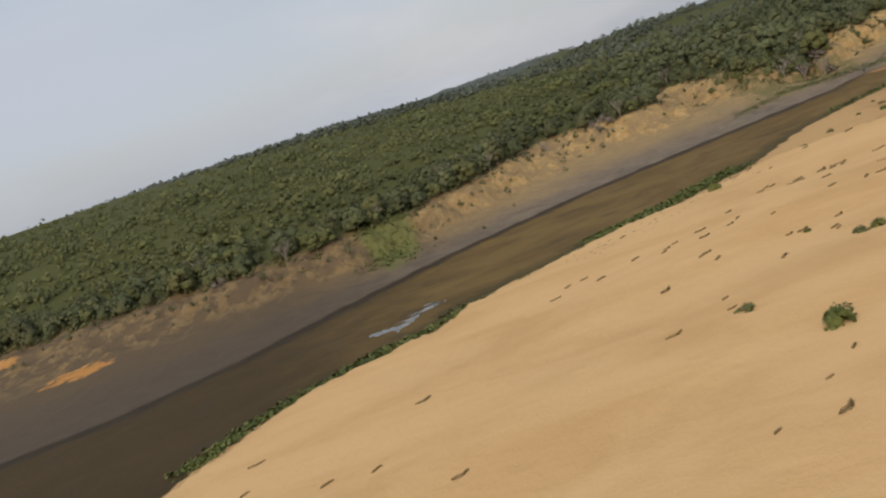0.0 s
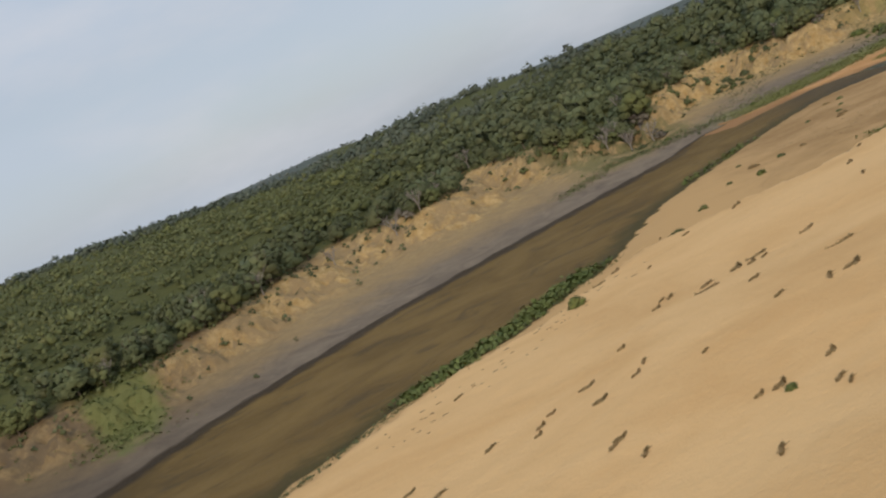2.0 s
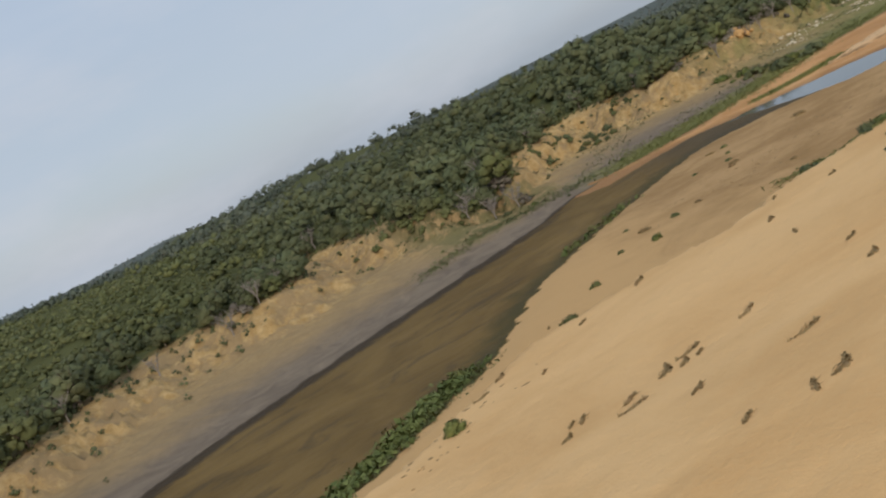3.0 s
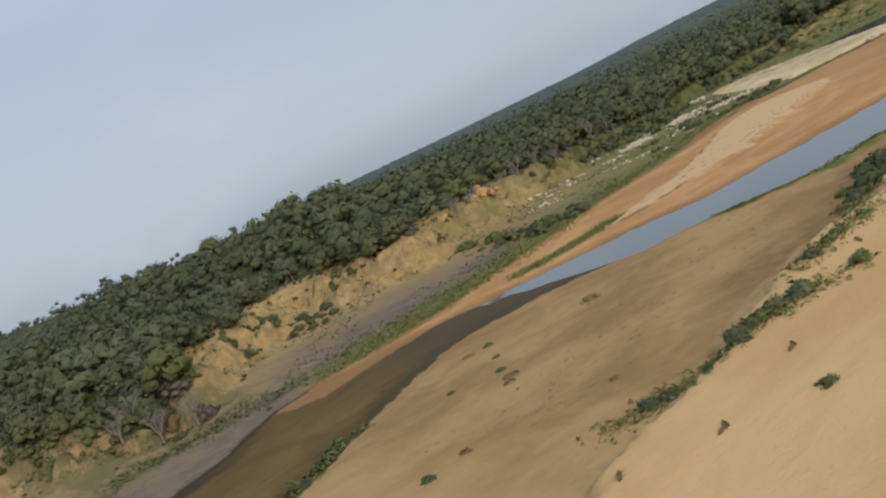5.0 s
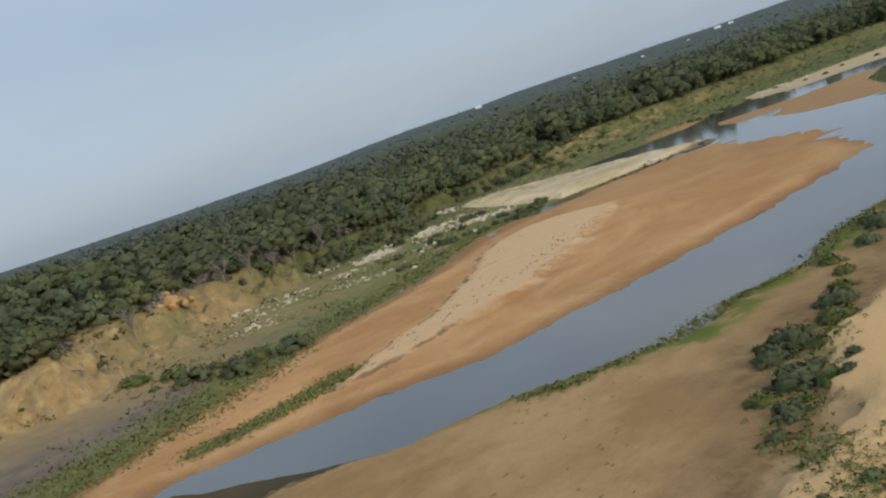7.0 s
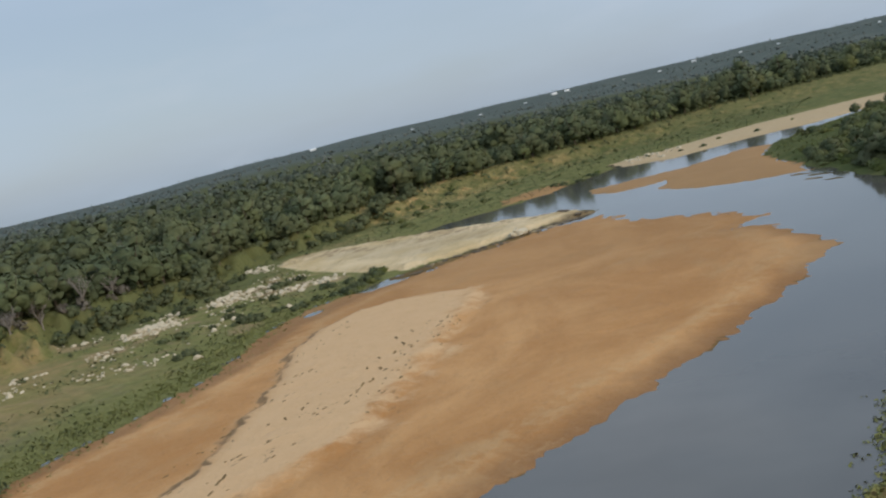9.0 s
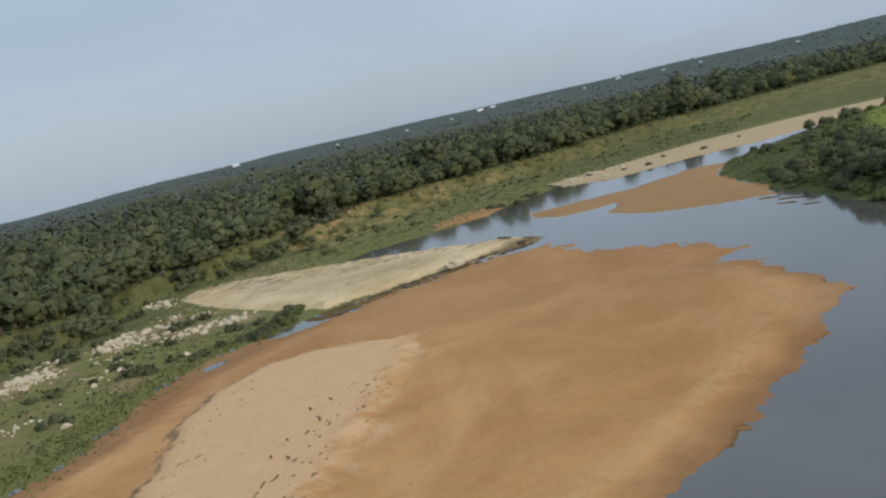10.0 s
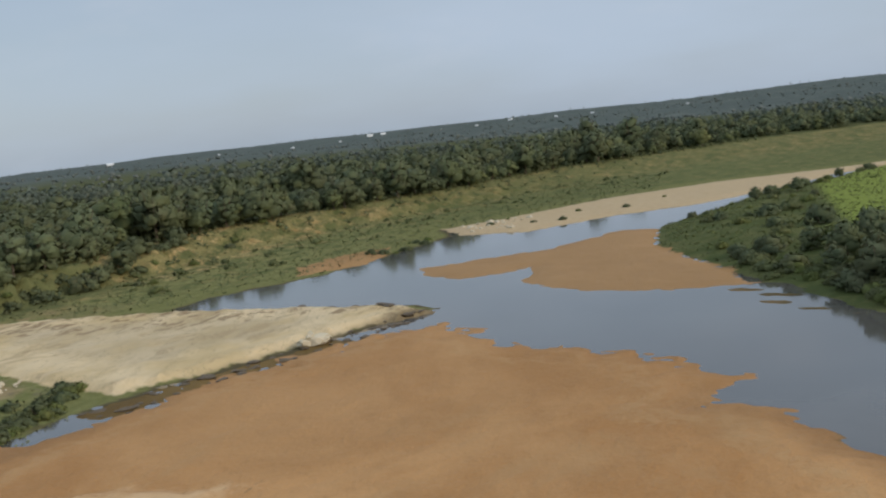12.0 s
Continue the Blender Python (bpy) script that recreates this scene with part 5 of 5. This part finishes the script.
for k, (dx, dy, dz, size) in enumerate(((0, 0, 0.45, 3.2), (-1.7, 0.2, 0.3, 2.2), (1.6, -0.2, 0.35, 2.0), (0.3, -1.0, 0.2, 1.8), (-0.7, 0.3, 1.0, 1.7))):
    ob = new("block", CREAM[k % 3])
    ob.parent = rock
    ob.matrix_basis = pose(dx, dy, dz, 9 * k, 7 * k, 50 * k)
    ob.scale = (size * 1.2, size * 0.85, size * 0.75)
outcrop = tagged(new("rock_outcrop"), "crumbling orange rock outcrop below the trees", "rock")
outcrop.matrix_basis = pose(249, 383, ground_at(249, 383) - 0.2)
outcrop.scale = (1.25, 1.25, 1.25)
ORANGE = [stone_mesh(80 + k, ORANGE_ROCK, 0.8) for k in range(3)]
for k, (dx, dy, dz, size) in enumerate(((0, 0, 0.9, 3.4), (2.2, 0.6, 0.5, 2.4), (-2.0, 0.4, 0.5, 2.2), (0.6, 1.4, 2.0, 2.4), (-1.0, -1.4, 0.2, 1.8), (3.6, -0.4, 0.2, 1.5), (1.2, -1.6, 0.2, 1.6))):
    ob = new("boulder", ORANGE[k % 3])
    ob.parent = outcrop
    ob.matrix_basis = pose(dx, dy, dz, 20 * k, 13 * k, 70 * k)
    ob.scale = (size, size * 0.9, size)
# fallen trunk on the silt
log_bm = bmesh.new()
limb(log_bm, (-2.2, 0, 0.18), (2.0, 0.2, 0.2), 0.2, 0.13, 8)
limb(log_bm, (0.9, 0.1, 0.2), (1.7, 0.9, 0.6), 0.07, 0.03, 5)
log_me = bpy.data.meshes.new("fallen_trunk")
log_bm.to_mesh(log_me)
log_bm.free()
log_me.materials.append(DEAD)
log = tagged(new("fallen_trunk", log_me), "bleached fallen trunk lying on the bare bank", "log")
log.matrix_basis = pose(-2, 306, ground_at(-2, 306), 0, 0, -5)


# ---- reeds and grass ----
def tufts(name, label, places, high, material, blades=7, seed=1):
    """Tufts of leafy scraps arching out from their roots, all in one mesh."""
    r = np.random.default_rng(seed)
    roots = np.array([(x, y, max(ground_at(x, y), -0.15)) for x, y in places])
    n = len(roots)
    o = r.normal(size=(n, blades, 3))
    o[..., 2] = np.abs(o[..., 2]) + 0.35
    o = outward(o)
    size = high * r.uniform(0.6, 1.25, (n, 1, 1))
    p = roots[:, None, :] + o * size * np.array((0.8, 0.8, 0.75))
    e = r.normal(size=(n, blades, 3, 3))
    e -= 0.7 * np.einsum("nbkc,nbc->nbk", e, o)[..., None] * o[:, :, None, :]
    t = (p[:, :, None, :] + e * size[..., None] * 0.42).reshape(-1, 3, 3)
    o = o.reshape(-1, 3)
    back = np.einsum("nc,nc->n", np.cross(t[:, 1] - t[:, 0], t[:, 2] - t[:, 0]), o) < 0
    t[back] = t[back][:, ::-1]
    up = outward(np.repeat(0.35 * o + r.normal(0, 0.1, o.shape), 3, axis=0) + np.array((0, 0, 0.75)))
    tones = np.repeat(r.uniform(0.1, 0.9, n), 3 * blades)
    return tagged(new(name, mesh_from(name, t.reshape(-1, 3), np.arange(len(t) * 3).reshape(-1, 3), material, True, up, tones)), label, "grass", "", "stuff")


def along(line, wide, each, seed):
    r = random.Random(seed)
    out = []
    for (ax, ay), (bx, by) in zip(line, line[1:]):
        n = max(1, int(math.hypot(bx - ax, by - ay) * each))
        for _ in range(n):
            u = r.random()
            out.append((ax + (bx - ax) * u + r.gauss(0, wide), ay + (by - ay) * u + r.gauss(0, wide)))
    return out


fringe = along([(-46, 150), (-37, 162), (-29, 169), (-18, 179), (-7, 184), (2, 192)], 1.3, 14, 1) + along([(28, 213), (37, 217), (50, 224), (60, 231), (68, 236)], 1.4, 18, 2) + along([(104, 270), (112, 273), (128, 281)], 0.8, 2, 3)
tufts("reeds", "green reeds along the muddy water's edge", fringe, 0.75, LEAF_FRESH, 9, 3)
margin = along([(-46, 148), (-29, 169), (-7, 184), (2, 193), (18, 204), (34, 215.5), (50, 222), (72, 235)], 0.9, 12, 20)
tufts("grass", "short olive grass between the mud and the sand", margin, 0.26, LEAF_OLIVE, 7, 14)
edge = along([(190, 268), (192, 263.5), (197, 261), (202, 258), (208, 256.5), (215, 254), (223, 249), (237, 250), (250, 246), (262, 240)], 0.9, 26, 4) + along([(236, 247), (241, 247)], 1.6, 60, 14)
tufts("reeds", "yellow green rushes on the right water's edge", edge, 0.28, LEAF_BRIGHT, 9, 4)
low = along([(150, 327), (172, 325), (194, 323), (218, 328), (234, 337), (252, 338), (271, 340), (293, 347), (306, 350), (322, 345)], 3.0, 34, 5)
isle = along([(185, 308.8), (190, 307.6), (197, 305.8), (204, 305.2), (210, 306.2)], 1.5, 120, 6)
green_gully = [(x, y) for x, y in ((-12 + 0.25 * (v - 285) + random.gauss(0, 4.5), v) for v in (random.uniform(268, 304) for _ in range(900)))]
tufts("grass", "bright grass filling a gully in the bank", green_gully, 0.5, LEAF_FRESH, 6, 10)
foot = along([(158, 334), (175, 331), (195, 330), (215, 336), (232, 344)], 3.2, 26, 15)
tufts("grass", "olive grass spreading over the foot of the bank", foot, 0.34, LEAF_BRIGHT, 6, 11)
tufts("grass", "bright green grass on the low island of the sandbar", isle, 0.24, LEAF_BRIGHT, 8, 8)
tufts("grass", "rank green grass along the foot of the bank", low, 0.26, LEAF_BRIGHT, 8, 5)
scarp = along([(122, 232), (128, 230), (136, 227.5), (143, 225), (147, 223)], 1.5, 34, 16) + along([(150, 230), (158, 230.5), (165, 230), (176, 238), (188, 239.5), (200, 241)], 1.3, 24, 17)
tufts("grass", "yellow green grass fringing the bushes on the scarp", scarp, 0.3, LEAF_BRIGHT, 7, 12)
left_foot = along([(98, 322), (112, 327), (124, 330), (136, 331), (150, 331)], 1.8, 30, 18) + along([(108, 354), (116, 346), (126, 342), (136, 341)], 2.2, 34, 19)
tufts("grass", "olive grass along the foot of the bare bank", left_foot, 0.32, LEAF_OLIVE, 6, 13)
pick = random.Random(23)
meadow = [(pick.uniform(395, 620), pick.uniform(300, 410)) for _ in range(9000)]
meadow = [p for p in meadow if LAYERS["in_left"][np.searchsorted(GX, p[0]) - 1, np.searchsorted(GY, p[1]) - 1] > 1.5 and not fits(*p)]
right_meadow = [p for p in ((pick.uniform(380, 540), pick.uniform(235, 290)) for _ in range(5000)) if LAYERS["in_right"][np.searchsorted(GX, p[0]) - 1, np.searchsorted(GY, p[1]) - 1] > 1]
tufts("grass", "green grass covering the upstream bank", right_meadow, 0.4, LEAF_FRESH, 5, 9)
tufts("grass", "mixed green and straw-coloured grass on the upstream banks", meadow, 0.4, LEAF_OLIVE, 5, 6)
rough = [(pick.uniform(150, 395), pick.uniform(330, 405)) for _ in range(9000)]
rough = [p for p in rough if LAYERS["in_left"][np.searchsorted(GX, p[0]) - 1, np.searchsorted(GY, p[1]) - 1] > 2 and LAYERS["in_shelf"][np.searchsorted(GX, p[0]) - 1, np.searchsorted(GY, p[1]) - 1] < -1 and noise.noise(Vector((p[0] * 0.07, p[1] * 0.07, 0))) > -0.05]
tufts("grass", "thin olive grass tufts on the bare bank", rough, 0.4, LEAF_OLIVE, 5, 7)


# ---- far white houses ----
def make_house(long, wide, high):
    root = tagged(new("house"), "small white house far off among the trees", "house", "white houses on the far plain")
    for name, size, z in (("wall", (long, wide, high), high / 2),):
        bm = bmesh.new()
        bmesh.ops.create_cube(bm, size=1)
        for v in bm.verts:
            v.co = Vector((v.co.x * size[0], v.co.y * size[1], v.co.z * size[2] + z))
        bmesh.ops.bevel(bm, geom=bm.edges[:], offset=0.06, segments=1, affect="EDGES")
        me = bpy.data.meshes.new(name)
        bm.to_mesh(me)
        bm.free()
        me.materials.append(WHITE)
        new(name, me).parent = root
    bm = bmesh.new()
    a, b = long / 2 + 0.5, wide / 2 + 0.5
    v = [bm.verts.new(p) for p in ((-a, -b, high), (a, -b, high), (a, b, high), (-a, b, high), (-a, 0, high + wide * 0.3), (a, 0, high + wide * 0.3))]
    for f in ((0, 1, 5, 4), (2, 3, 4, 5), (1, 2, 5), (3, 0, 4), (3, 2, 1, 0)):
        bm.faces.new([v[k] for k in f])
    me = bpy.data.meshes.new("roof")
    bm.to_mesh(me)
    bm.free()
    me.materials.append(WHITE)
    new("roof", me).parent = root
    return root


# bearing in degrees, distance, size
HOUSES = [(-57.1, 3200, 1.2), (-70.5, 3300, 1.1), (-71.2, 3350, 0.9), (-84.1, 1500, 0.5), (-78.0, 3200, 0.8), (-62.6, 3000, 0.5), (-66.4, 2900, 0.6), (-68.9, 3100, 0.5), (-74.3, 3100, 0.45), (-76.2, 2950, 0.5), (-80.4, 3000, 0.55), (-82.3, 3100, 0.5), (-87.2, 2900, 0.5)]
HOUSE = make_house(16, 9, 4)
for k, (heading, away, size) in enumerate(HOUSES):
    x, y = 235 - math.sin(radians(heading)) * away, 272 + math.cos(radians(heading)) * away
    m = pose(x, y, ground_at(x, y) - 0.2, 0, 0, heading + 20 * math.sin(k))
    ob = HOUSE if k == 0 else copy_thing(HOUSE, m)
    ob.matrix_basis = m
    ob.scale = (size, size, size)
